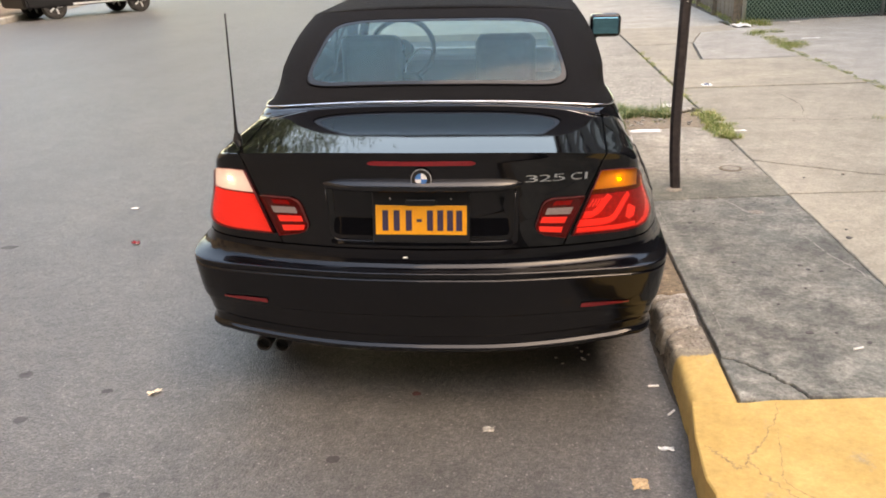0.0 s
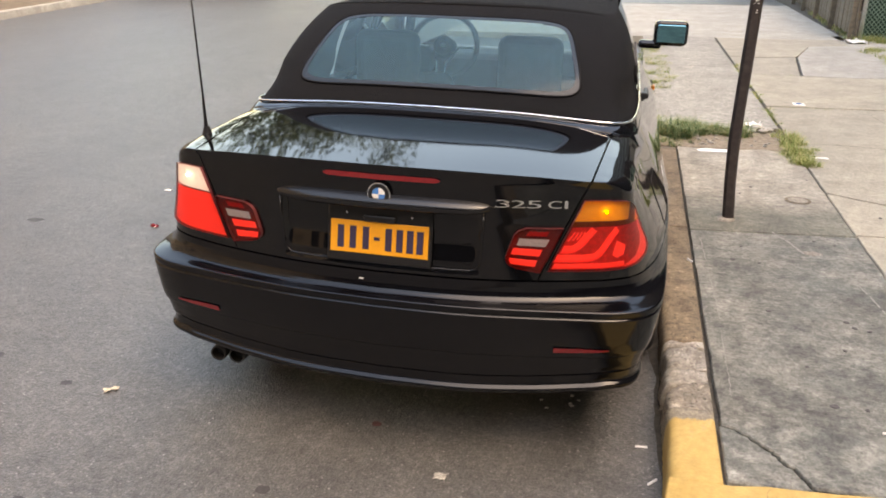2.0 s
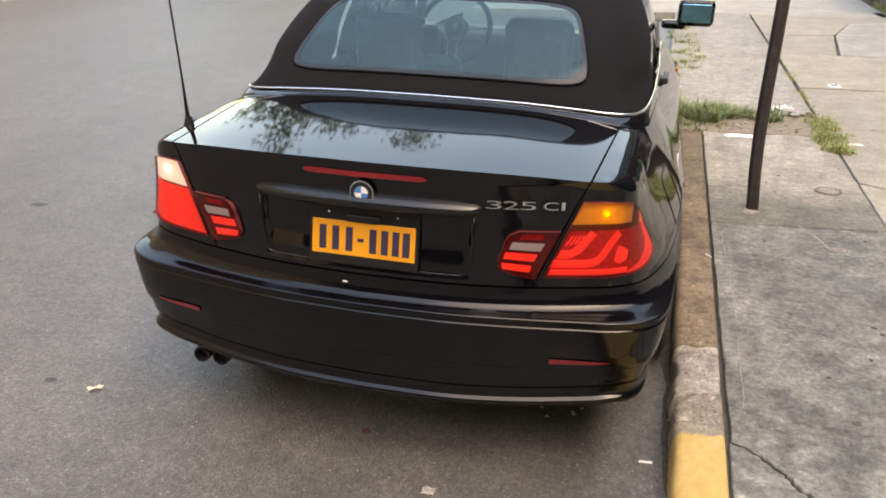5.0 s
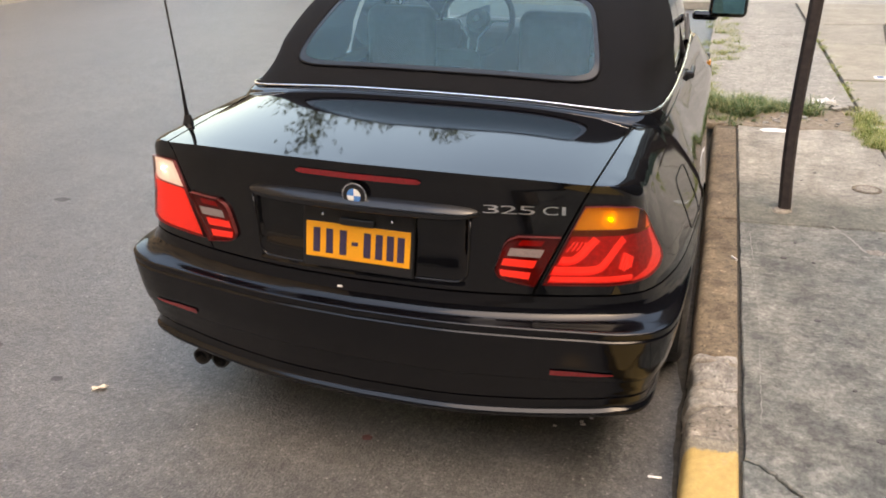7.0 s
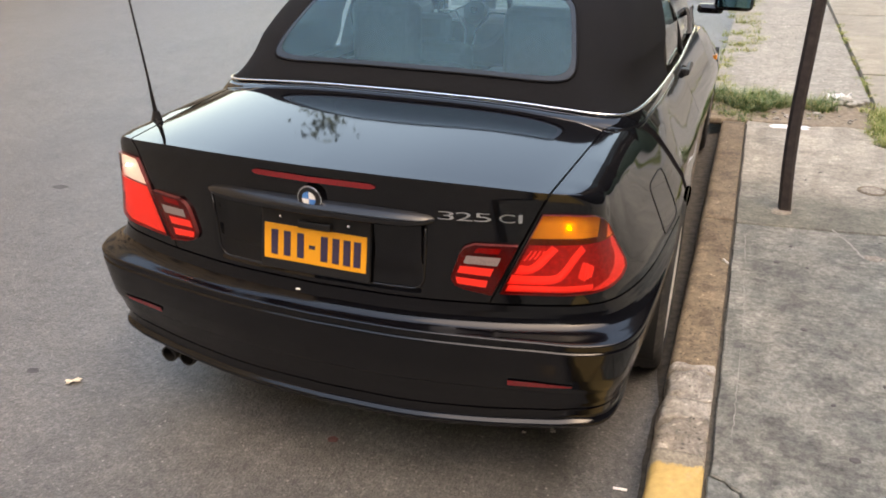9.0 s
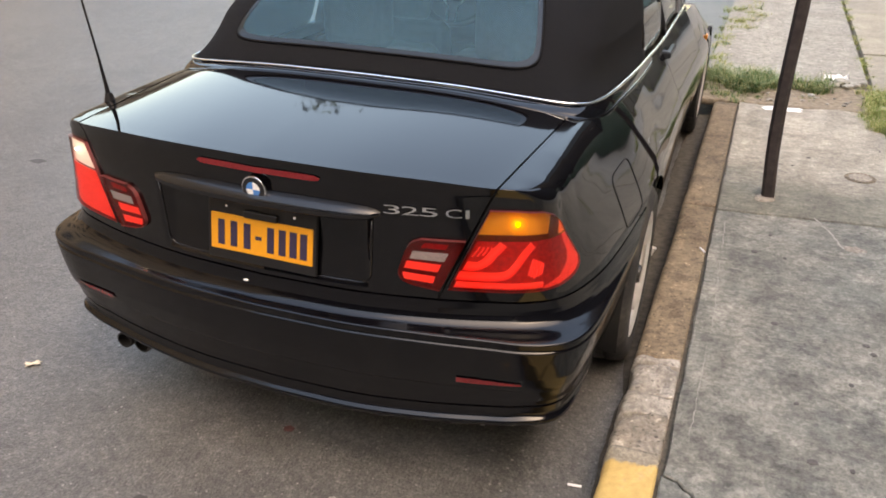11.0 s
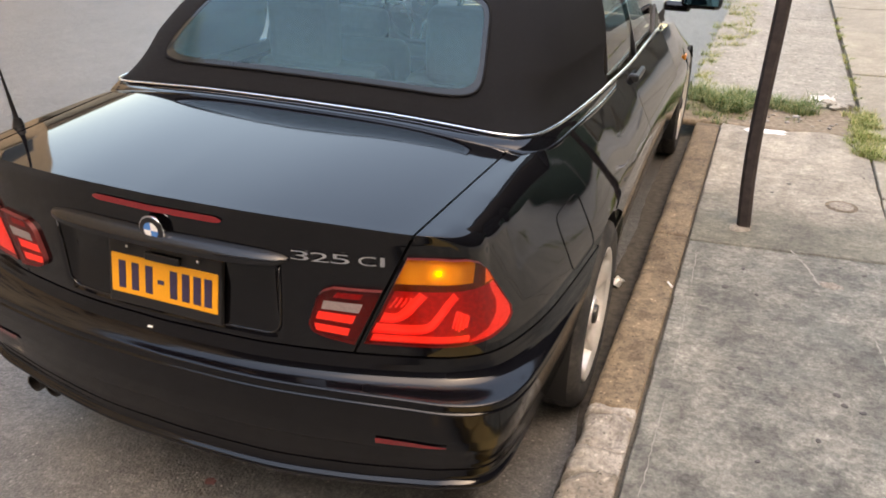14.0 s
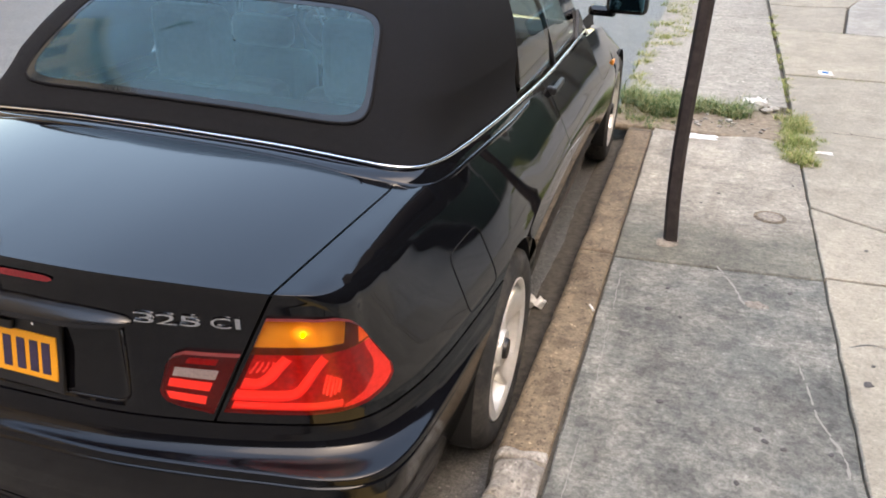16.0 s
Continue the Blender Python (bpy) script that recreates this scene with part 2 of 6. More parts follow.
M_INK = plain("dark_blue_ink", (0.035, 0.025, 0.06), 0.5, scale=80, var=0.2)
M_RED_INNER = plain("red_lamp_inner", (0.42, 0.012, 0.012), 0.35, scale=120, var=0.2)
M_GUIDE = plain("lamp_light_guide", (1.0, 0.55, 0.48), 0.3, scale=150, var=0.08)
gp = M_GUIDE.node_tree.nodes["Principled BSDF"]      # small emission added to brighten the lamp guides
gp.inputs["Emission Color"].default_value, gp.inputs["Emission Strength"].default_value = (1.0, 0.12, 0.10, 1), 0.10
M_LAMP_DARK = plain("dark_lamp_bowl", (0.10, 0.03, 0.03), 0.3, scale=90, var=0.3)
M_RED_BOWL = plain("red_bowl", (0.50, 0.10, 0.09), 0.3, scale=90, var=0.3)
M_BOWL = plain("bright_red_bowl", (1.0, 0.58, 0.52), 0.3, scale=140, var=0.2)
M_PINK = plain("frosted_signal_bowl", (0.72, 0.61, 0.57), 0.35, scale=60, var=0.12)
for lit, tint, power in ((M_BOWL, (1.0, 0.10, 0.08, 1), 0.07), (M_PINK, (1.0, 0.80, 0.70, 1), 0.12)):      # weak emission added to brighten both lamp bowls
    lit.node_tree.nodes["Principled BSDF"].inputs["Emission Color"].default_value = tint
    lit.node_tree.nodes["Principled BSDF"].inputs["Emission Strength"].default_value = power
M_STRIP = plain("grey_reversing_lens", (0.27, 0.20, 0.19), 0.3, 0.0, scale=200, var=0.2)
M_REFLECT = plain("lamp_reflector", (0.96, 0.92, 0.86), 0.3, 0.15, scale=60, var=0.1)
M_REDREF = plain("red_reflector_plastic", (0.20, 0.010, 0.014), 0.25, 0.0, 0.4, scale=160, var=0.25)
M_WHITE = plain("white_paper", (0.78, 0.77, 0.74), 0.8, scale=60, var=0.08)
M_BLUE = plain("blue_enamel", (0.06, 0.22, 0.55), 0.25, 0.0, 0.5, scale=60, var=0.05)
M_LAMP_EDGE = plain("lamp_edge", (0.15, 0.03, 0.03), 0.3, scale=120, var=0.2)
M_PALE_LEAF = plain("bleached_leaf", (0.62, 0.54, 0.42), 0.8, scale=120, var=0.2)
M_LEAF = plain("dry_leaf", (0.42, 0.30, 0.17), 0.8, scale=120, var=0.3)
M_GLASS = glassy("tinted_rear_glass", (0.50, 0.67, 0.72), 0.02, 1.5, 0.14)
M_GLASS_SIDE = glassy("side_glass", (0.62, 0.70, 0.68))
M_LENS_RED = glassy("red_lens", (1.0, 0.13, 0.11), 0.05)
M_LENS_AMBER = glassy("amber_lens", (1.0, 0.42, 0.04), 0.05)
M_LENS_CLEAR = glassy("clear_lens", (0.95, 0.93, 0.92), 0.05)
M_MIRROR = plain("blue_tinted_mirror", (0.13, 0.31, 0.38), 0.02, 1.0, scale=60, var=0.02)
M_BULB = glowing("glowing_bulb", (1.0, 0.62, 0.10), 8.0)
M_BULB_WARM = glowing("warm_bulb", (1.0, 0.80, 0.62), 10.0)


def grass_mat(name, stops):
    m, nt, p, co = base(name)
    g = nt.nodes.new("ShaderNodeNewGeometry").outputs["Random Per Island"]
    nt.links.new(ramp(nt, g, stops), p.inputs["Base Color"])
    p.inputs["Roughness"].default_value = 0.7
    return m


M_GRASS = grass_mat("green_grass", ((0.0, (0.045, 0.095, 0.022)), (0.45, (0.085, 0.155, 0.04)), (0.78, (0.20, 0.23, 0.08)), (1.0, (0.48, 0.41, 0.22))))
M_WEED = grass_mat("yellow_green_weed", ((0.0, (0.11, 0.17, 0.03)), (0.4, (0.20, 0.26, 0.06)), (0.75, (0.34, 0.34, 0.12)), (1.0, (0.55, 0.47, 0.25))))
M_CRACK = plain("brown_paint_crack", (0.33, 0.23, 0.10), 0.95, scale=60, var=0.4)
M_OIL = plain("oil_stain", (0.055, 0.052, 0.050), 0.6, scale=25, var=0.5)
M_RED_STAIN = plain("dried_red_stain", (0.12, 0.05, 0.045), 0.8, scale=60, var=0.4)
M_GUM = plain("old_gum", (0.075, 0.07, 0.066), 0.8, scale=60, var=0.3)
M_SCUFF = plain("chalky_scuff", (0.264, 0.256, 0.228), 0.9, scale=50, var=0.15)
M_WOOD = plain("weathered_fence_wood", (0.155, 0.130, 0.098), 0.85, scale=14, var=0.3, bumps=0.6)
M_GREEN = plain("dark_green_screen", (0.012, 0.045, 0.03), 0.7, scale=20, var=0.4)
M_WIRE = plain("green_coated_wire", (0.24, 0.36, 0.29), 0.5, scale=30, var=0.2)
M_GALV = plain("galvanised_post", (0.55, 0.57, 0.56), 0.45, 0.6, scale=20, var=0.15)
M_SUV = plain("dark_suv_paint", (0.010, 0.010, 0.011), 0.5, 0.0, 0.15, scale=100, spec=0.2)
M_ORANGE = plain("orange_marker_plastic", (0.85, 0.28, 0.03), 0.3, scale=80, var=0.1)


# ---- mesh helpers ----
def link(name, verts, faces, material, parent=None, label="", smooth=True):
    me = bpy.data.meshes.new(name)
    me.from_pydata([tuple(float(c) for c in v) for v in verts], [], faces)
    me.materials.append(material)
    if smooth:
        me.polygons.foreach_set("use_smooth", [True] * len(me.polygons))
    me.update()
    ob = new(name, me)
    if parent is not None:
        ob.parent = parent
    if label:
        ob["label"] = label
    return ob


def part(name, bm, material, parent=None, label="", smooth=False):
    bmesh.ops.recalc_face_normals(bm, faces=bm.faces)
    me = bpy.data.meshes.new(name)
    bm.to_mesh(me)
    bm.free()
    me.materials.append(material)
    if smooth:
        me.polygons.foreach_set("use_smooth", [True] * len(me.polygons))
    ob = new(name, me)
    if parent is not None:
        ob.parent = parent
    if label:
        ob["label"] = label
    return ob


def thing(name, m, label, category, group="", kind=""):
    ob = new(name)
    ob.empty_display_size = 0.1
    ob.matrix_world = m
    return tagged(ob, label, category, group, kind)


def grid_faces(nr, nc, offset=0, flip=False):
    out = []
    for r in range(nr - 1):
        for c in range(nc - 1):
            a = offset + r * nc + c
            q = (a, a + 1, a + nc + 1, a + nc)
            out.append(q[::-1] if flip else q)
    return out


def box_bm(size, at=(0, 0, 0), bevel=0.0, segs=2, rot=None):
    bm = bmesh.new()
    bmesh.ops.create_cube(bm, size=1)
    bmesh.ops.scale(bm, vec=size, verts=bm.verts)
    if bevel:
        bmesh.ops.bevel(bm, geom=bm.edges[:], offset=bevel, segments=segs, profile=0.5, affect="EDGES")
    if rot:
        bmesh.ops.transform(bm, matrix=pose(0, 0, 0, *rot), verts=bm.verts)
    bmesh.ops.translate(bm, vec=at, verts=bm.verts)
    return bm


def cyl_bm(r, depth, axis="z", at=(0, 0, 0), segs=24, r2=None, bevel=0.0):
    bm = bmesh.new()
    bmesh.ops.create_cone(bm, cap_ends=True, segments=segs, radius1=r, radius2=r if r2 is None else r2, depth=depth)
    if bevel:
        bmesh.ops.bevel(bm, geom=[e for e in bm.edges if len(e.link_faces) == 2 and min(len(f.verts) for f in e.link_faces) < max(len(f.verts) for f in e.link_faces)], offset=bevel, segments=2, affect="EDGES")
    rot = {"z": (0, 0, 0), "x": (0, 90, 0), "y": (-90, 0, 0)}[axis]
    bmesh.ops.transform(bm, matrix=pose(*at, *rot), verts=bm.verts)
    return bm


def join_bm(a, b):
    me = bpy.data.meshes.new("join")
    b.to_mesh(me)
    b.free()
    a.from_mesh(me)
    bpy.data.meshes.remove(me)
    return a


def lathe(profile, segs, axis="x"):
    """Verts and faces of a profile of (radius, along) turned round an axis."""
    verts, n = [], len(profile)
    for k in range(segs):
        a = 2 * math.pi * k / segs
        for r, h in profile:
            verts.append((h, r * math.cos(a), r * math.sin(a)) if axis == "x" else (r * math.cos(a), r * math.sin(a), h) if axis == "z" else (r * math.cos(a), h, r * math.sin(a)))
    faces = []
    for k in range(segs):
        k2 = (k + 1) % segs
        for i in range(n - 1):
            faces.append((k * n + i, k * n + i + 1, k2 * n + i + 1, k2 * n + i))
    return verts, faces


def catmull(pts, t):
    pts = np.asarray(pts, float)
    n = len(pts)
    t = min(max(t, 0.0), n - 1.0)
    i = min(int(t), n - 2)
    f = t - i
    p1, p2 = pts[i], pts[i + 1]
    p0 = pts[i - 1] if i > 0 else 2 * p1 - p2
    p3 = pts[i + 2] if i + 2 < n else 2 * p2 - p1
    return 0.5 * (2 * p1 + (p2 - p0) * f + (2 * p0 - 5 * p1 + 4 * p2 - p3) * f * f + (3 * p1 - p0 - 3 * p2 + p3) * f ** 3)


def tube(path, r, segs=8, closed=False, taper=None):
    """Verts and faces of a round bar along a path."""
    P = [Vector(p) for p in path]
    verts, n = [], len(P)
    for i, p in enumerate(P):
        d = (P[(i + 1) % n] - P[i - 1]) if closed else (P[min(i + 1, n - 1)] - P[max(i - 1, 0)])
        d.normalize()
        ref = Vector((0, 0, 1)) if abs(d.z) < 0.9 else Vector((1, 0, 0))
        a = d.cross(ref).normalized()
        b = d.cross(a)
        rr = r if taper is None else taper[i]
        for k in range(segs):
            th = 2 * math.pi * k / segs
            verts.append(p + (a * math.cos(th) + b * math.sin(th)) * rr)
    faces = []
    for i in range(n if closed else n - 1):
        j = (i + 1) % n
        for k in range(segs):
            k2 = (k + 1) % segs
            faces.append((i * segs + k, i * segs + k2, j * segs + k2, j * segs + k))
    if not closed:
        faces.append(tuple(range(segs))[::-1])
        faces.append(tuple((n - 1) * segs + k for k in range(segs)))
    return verts, faces


def ease(x):
    x = min(1.0, max(0.0, x))
    return x * x * (3 - 2 * x)


def smooth_table(table, width):
    """A piecewise-linear table, rounded off over a width, as a quick lookup."""
    xs = np.linspace(table[0][0], table[-1][0], 3000)
    ys = np.interp(xs, [a for a, _ in table], [b for _, b in table])
    k = max(1, int(width / (xs[1] - xs[0])))
    if k > 1:
        pad = np.concatenate([np.full(k, ys[0]) + (np.arange(-k, 0)) * (ys[1] - ys[0]), ys, np.full(k, ys[-1]) + np.arange(1, k + 1) * (ys[-1] - ys[-2])])
        ker = np.hanning(k + 2)[1:-1]
        ys = np.convolve(pad, ker / ker.sum(), "same")[k:-k]
    return lambda x: float(np.interp(x, xs, ys))


# ---- the street ----
KERB = pose(0.835, 2.9, 0, 0, 0, 2.4)      # u across, away from the road; v along the kerb; the kerb's back edge at u = 0


def road_z(u):
    d = -0.15 - u
    return -0.139 + 0.0158 * min(max(d, 0), 4.5) - 0.006 * max(0, min(d - 6.5, 5))


us = [-400, -120, -60, -30, -20, -16, -13, -11, -9, -8, -7, -6, -5, -4.5, -4, -3, -2, -1, -0.5, -0.15, 0.0, 4, 30, 120, 400]
vs = [-400, -120, -40, -20, -10, -5, 0, 5, 10, 20, 40, 80, 160, 400]
link("road", [KERB @ Vector((u, v, road_z(u))) for v in vs for u in us], grid_faces(len(vs), len(us)), M_ASPHALT, label="worn grey asphalt street with fine pale grit", smooth=True)
tagged(bpy.data.objects["road"], category="road", kind="structure")

pavement = tagged(thing("pavement", KERB, "cracked concrete pavement slabs with weeds in the joints", "pavement"), kind="structure")


def slab(u0, u1, v0, v1, top, material, name="slab", skew=0.0, depth=0.12, cut=None, res=0.07):
    """One slab with worn edges and an uneven top; cut: corners in place of the rectangle."""
    cut = cut or [(u0, v0), (u1, v0 + skew), (u1, v1 + skew), (u0, v1)]
    bm = bmesh.new()
    ring = []
    for i, (a, b) in enumerate(cut):
        c, d = cut[(i + 1) % len(cut)]
        n = max(1, int(math.hypot(c - a, d - b) / res))
        for k in range(n):
            f = k / n
            w = 0.0065 * noise.noise(Vector(((a + (c - a) * f) * 16, (b + (d - b) * f) * 16, 3)))
            ring.append((a + (c - a) * f + w, b + (d - b) * f + w))
    cx, cy = sum(p[0] for p in ring) / len(ring), sum(p[1] for p in ring) / len(ring)
    tops, edges, lows = [], [], []
    for x, y in ring:
        inx, iny = (cx - x), (cy - y)
        l = math.hypot(inx, iny)
        tops.append(bm.verts.new((x + inx / l * 0.005, y + iny / l * 0.005, top)))
        edges.append(bm.verts.new((x, y, top - 0.005)))
        lows.append(bm.verts.new((x, y, top - depth)))
    bm.faces.new(tops)
    n = len(ring)
    for i in range(n):
        j = (i + 1) % n
        bm.faces.new((edges[i], edges[j], tops[j], tops[i]))
        bm.faces.new((lows[i], lows[j], edges[j], edges[i]))
    return part(name, bm, material, pavement)


# bed below the joints
part("joint_bed", box_bm((16, 60, 0.1), (8.0 - 0.01, 10, -0.075)), M_DIRT, pavement, "dark dirt in the joints")
g = 0.0042
def jagged(pts, amp, seed, n=5):
    """A broken line through pts, with small steps."""
    rng = random.Random(seed)
    out = []
    for (a, b), (c, d) in zip(pts, pts[1:]):
        out += [(a + (c - a) * k / n + (rng.gauss(0, amp) if k else 0), b + (d - b) * k / n + (rng.gauss(0, amp) if k else 0)) for k in range(n)]
    return out + [pts[-1]]


BREAK = jagged([(0.012, -0.042), (0.060, -0.066), (0.098, -0.102), (0.140, -0.152), (0.172, -0.196), (0.206, -0.246), (0.246, -0.318)], 0.0032, 12)
slab(0.012, 0.85 - g, 0, 1.86, 0, M_SLAB, cut=[(a + 0.004, b + 0.003) for a, b in BREAK] + [(0.85 - g, -0.300), (0.85 - g, 1.905), (0.012, 1.835)])
slab(0, 0, 0, 0, -0.004, M_SLAB, cut=[(0.012, -0.33), (0.240, -0.325)] + [(a - 0.003, b - 0.003) for a, b in BREAK[-2::-1]])
slab(0.012, 0.85 - g, 1.85, 3.72, 0.0, M_SLAB_STAIN, cut=[(0.012, 1.848), (0.85 - g, 1.918), (0.85 - g, 3.70), (0.62, 3.78), (0.35, 3.70), (0.012, 3.74)])
slab(-0.3, 0.85 - g, 4.42, 8.0, 0.012, M_AGGREGATE, cut=[(-0.26, 4.50), (0.30, 4.42), (0.84 - g, 4.50), (0.84 - g, 8.0), (-0.26, 8.02)])
slab(-0.3, 0.84 - g, 8.012, 11.4, 0.012, M_AGGREGATE, cut=[(-0.26, 8.035), (0.84 - g, 8.012), (0.84 - g, 11.4), (-0.26, 11.4)])
slab(0.85 + g, 2.72 - g, -0.3, 1.9, 0, M_SLAB_TAN, cut=[(0.85 + g, -0.29), (2.72 - g, -0.25), (2.72 - g, 2.02), (0.85 + g, 1.93)])
slab(0, 0, 0, 0, 0.0, M_SLAB_TAN, cut=[(0.85 + g, 1.945), (2.72 - g, 2.035), (2.72 - g, 2.05), (1.72, 2.22), (1.45, 2.33), (0.85 + g, 2.69)])
slab(0, 0, 0, 0, 0.004, M_SLAB_TAN, cut=[(0.85 + g, 2.71), (1.45, 2.345), (1.72, 2.235), (2.72 - g, 2.065), (2.72 - g, 5.55), (0.87 + g, 5.50)])
slab(0, 0, 0, 0, 0.008, M_SLAB_TAN, cut=[(0.87 + g, 5.53), (2.72 - g, 5.58), (2.72 - g, 7.5), (2.0, 7.42), (1.5, 7.48), (0.87 + g, 7.45)])
slab(0, 0, 0, 0, 0.002, M_SLAB_TAN, cut=[(0.87 + g, 7.48), (1.5, 7.51), (1.72, 9.2), (1.2, 9.05), (0.87 + g, 9.1)])
slab(0, 0, 0, 0, 0.01, M_SLAB_PALE, cut=[(1.53, 7.51), (2.0, 7.45), (2.72 - g, 7.53), (2.72 - g, 10.6), (2.1, 10.4), (1.75, 9.2)])
slab(0, 0, 0, 0, 0.006, M_SLAB_TAN, cut=[(0.87 + g, 9.12), (1.2, 9.07), (1.74, 9.23), (2.09, 10.42), (2.72 - g, 10.63), (2.72 - g, 11.4), (0.87 + g, 11.4)])
slab(0, 0, 0, 0, 0.0, M_SLAB_PALE, cut=[(-3.6, 11.42), (2.85, 11.42), (3.1, 19.0), (-3.6, 19.0)])
slab(0, 0, 0, 0, 0.0, M_ASPHALT, cut=[(-3.6, 19.05), (3.1, 19.05), (3.2, 44), (-3.6, 44)], res=2)
for v0, v1 in ((-0.25, 3.4), (3.42, 7.2), (7.22, 12.1)):
    slab(0, 0, 0, 0, 0.0, M_SLAB_PALE, cut=[(2.72 + g, v0), (7.5, v0), (7.5, v1), (2.72 + g, v1)], res=0.5)
slab(0, 0, 0, 0, 0.0, M_SLAB_PALE, cut=[(7.52, -4), (15.9, -4), (15.9, 12.1), (7.52, 12.1)], res=2)
# the painted drop-kerb and the pavement behind the camera
slab(0, 0, 0, 0, 0.002, M_YELLOW, "painted_slab", cut=[(-0.155, -0.356), (0.02, -0.358), (0.11, -0.336), (0.25, -0.330), (0.45, -0.312), (0.54, -0.314), (0.54, -0.89), (-0.20, -0.89), (-0.198, -0.87), (-0.178, -0.83), (-0.192, -0.76), (-0.182, -0.56), (-0.168, -0.45)], res=0.05, depth=0.25)
slab(0, 0, 0, 0, 0.0, M_SLAB, cut=[(0.55, -0.314), (4.0, -0.27), (4.0, -0.89), (0.55, -0.89)])
slab(0, 0, 0, 0, 0.0, M_SLAB, cut=[(-0.15, -0.90), (4.0, -0.90), (4.0, -1.9), (-0.15, -1.9)])
slab(0, 0, 0, 0, 0.0, M_SLAB, cut=[(0.0, -1.91), (7, -1.91), (7, -19), (0.0, -19)], res=2)
slab(0, 0, 0, 0, 0.0, M_SLAB, cut=[(4.01, -1.9), (7, -1.9), (7, -0.27), (4.01, -0.27)])

kerb = tagged(thing("kerb", KERB, "worn brown concrete kerb, broken and partly painted yellow", "kerb"), kind="structure")


def kerb_stone(v0, v1, material, top=0.0, rough=0.006, seed=0, worn=0.0, width=0.15, step=0.03):
    """A kerb stone, rounded to the road; rough: lumps on top, worn: loss along the road edge."""
    n = max(2, int((v1 - v0) / step))
    prof = [(0.0, -0.25), (0.0, -0.006), (-0.006, 0.0)] + [(-0.02 - 0.0135 * k, 0.0) for k in range(8)] + [(-0.128, -0.002), (-0.140, -0.008), (-0.148, -0.022), (-0.152, -0.05), (-0.155, -0.10), (-0.160, -0.25)]
    verts, m = [], len(prof)
    for i in range(n + 1):
        v = v0 + (v1 - v0) * i / n
        for k, (u, z) in enumerate(prof):
            q = Vector((u * 22 + seed * 7.3, v * 22, z * 22))
            lump = noise.noise(q) * 0.6 + noise.noise(q * 2.7) * 0.35 + noise.noise(q * 0.4) * 0.6
            bite = max(0.0, noise.noise(Vector((seed * 3.1, v * 7, 1.7))) + 0.15) * worn
            edge = max(0.0, min(1.0, (-u - 0.05) / 0.09))
            verts.append((u * (width / 0.15) + bite * edge * (1.3 if k > 9 else 0.6) + rough * 0.7 * lump * (0.2 < edge), v + (0.35 * rough * lump if i in (0, n) else 0), z + top + rough * lump * (2 <= k <= 13) - bite * edge * 0.8 * (k < 14)))
    faces = grid_faces(n + 1, m, flip=True)
    faces.append(tuple(range(m)))
    faces.append(tuple(n * m + k for k in range(m))[::-1])
    return link("kerb_stone", verts, faces, material, kerb, smooth=True)


kerb_stone(0.512, 1.86, M_KERB, -0.001, 0.003, 1, 0.008, step=0.015)
kerb_stone(1.868, 3.70, M_KERB, 0.0, 0.003, 5, 0.008)
kerb_stone(0.322, 0.472, M_KERB_PALE, -0.010, 0.024, 2, 0.025, step=0.009)
kerb_stone(0.212, 0.318, M_KERB_PALE, -0.019, 0.025, 8, 0.035, step=0.009)
kerb_stone(0.034, 0.210, M_KERB_GREY, -0.006, 0.014, 3, 0.04, step=0.009)
kerb_stone(-0.352, 0.035, M_YELLOW, -0.005, 0.006, 4, 0.016, step=0.012)
kerb_stone(-19, -1.91, M_KERB, -0.002, 0.004, 7, 0.01, step=0.3)
# a crumbled lip where the kerb breaks
kerb_stone(0.481, 0.511, M_KERB_PALE, -0.004, 0.010, 11, 0.03, step=0.006)


def crack(pts, width, seed, z=0.0004, material=None):
    """A thin meandering crack filled with dirt."""
    rng = random.Random(seed)
    n = 8 * (len(pts) - 1) + 1
    v = []
    for i in range(n):
        t = i / (n - 1) * (len(pts) - 1)
        p = catmull(pts, t)
        d = catmull(pts, min(t + 0.1, len(pts) - 1)) - catmull(pts, max(t - 0.1, 0))
        d = d / max(np.hypot(*d), 1e-6)
        w = width * rng.uniform(0.35, 1.3) * min(1, 0.25 + 3 * t / (len(pts) - 1), 0.25 + 3 * (1 - t / (len(pts) - 1)))
        j = rng.gauss(0, width * 0.5)
        for s in (-1, 1):
            v.append((p[0] - d[1] * (s * w / 2 + j), p[1] + d[0] * (s * w / 2 + j), z))
    return link("crack", v, grid_faces(n, 2), material or M_DIRT, pavement)


Z_PAINT = 0.0026
crack([(0.13, -0.342), (0.071, -0.479), (0.01, -0.588), (-0.045, -0.659), (-0.046, -0.689), (-0.011, -0.763), (0.031, -0.827), (0.09, -0.93)], 0.008, 1, Z_PAINT, M_CRACK)
crack([(0.081, -0.50), (0.055, -0.62), (0.029, -0.722), (0.027, -0.773), (0.075, -0.835), (0.15, -0.90)], 0.004, 2, Z_PAINT, M_CRACK)
crack([(-0.049, -0.671), (-0.086, -0.709), (-0.103, -0.691), (-0.135, -0.64), (-0.155, -0.60)], 0.011, 3, Z_PAINT, M_CRACK)
crack([(0.05, 1.743), (0.060, 1.60), (0.064, 1.368)], 0.003, 4, 0.0005, M_SCUFF)
crack([(0.066, 1.30), (0.069, 1.097), (0.074, 0.9), (0.076, 0.711)], 0.003, 5, 0.0005, M_SCUFF)
crack([(0.072, 0.66), (0.070, 0.441), (0.067, 0.25), (0.064, 0.11)], 0.003, 6, 0.0005, M_SCUFF)
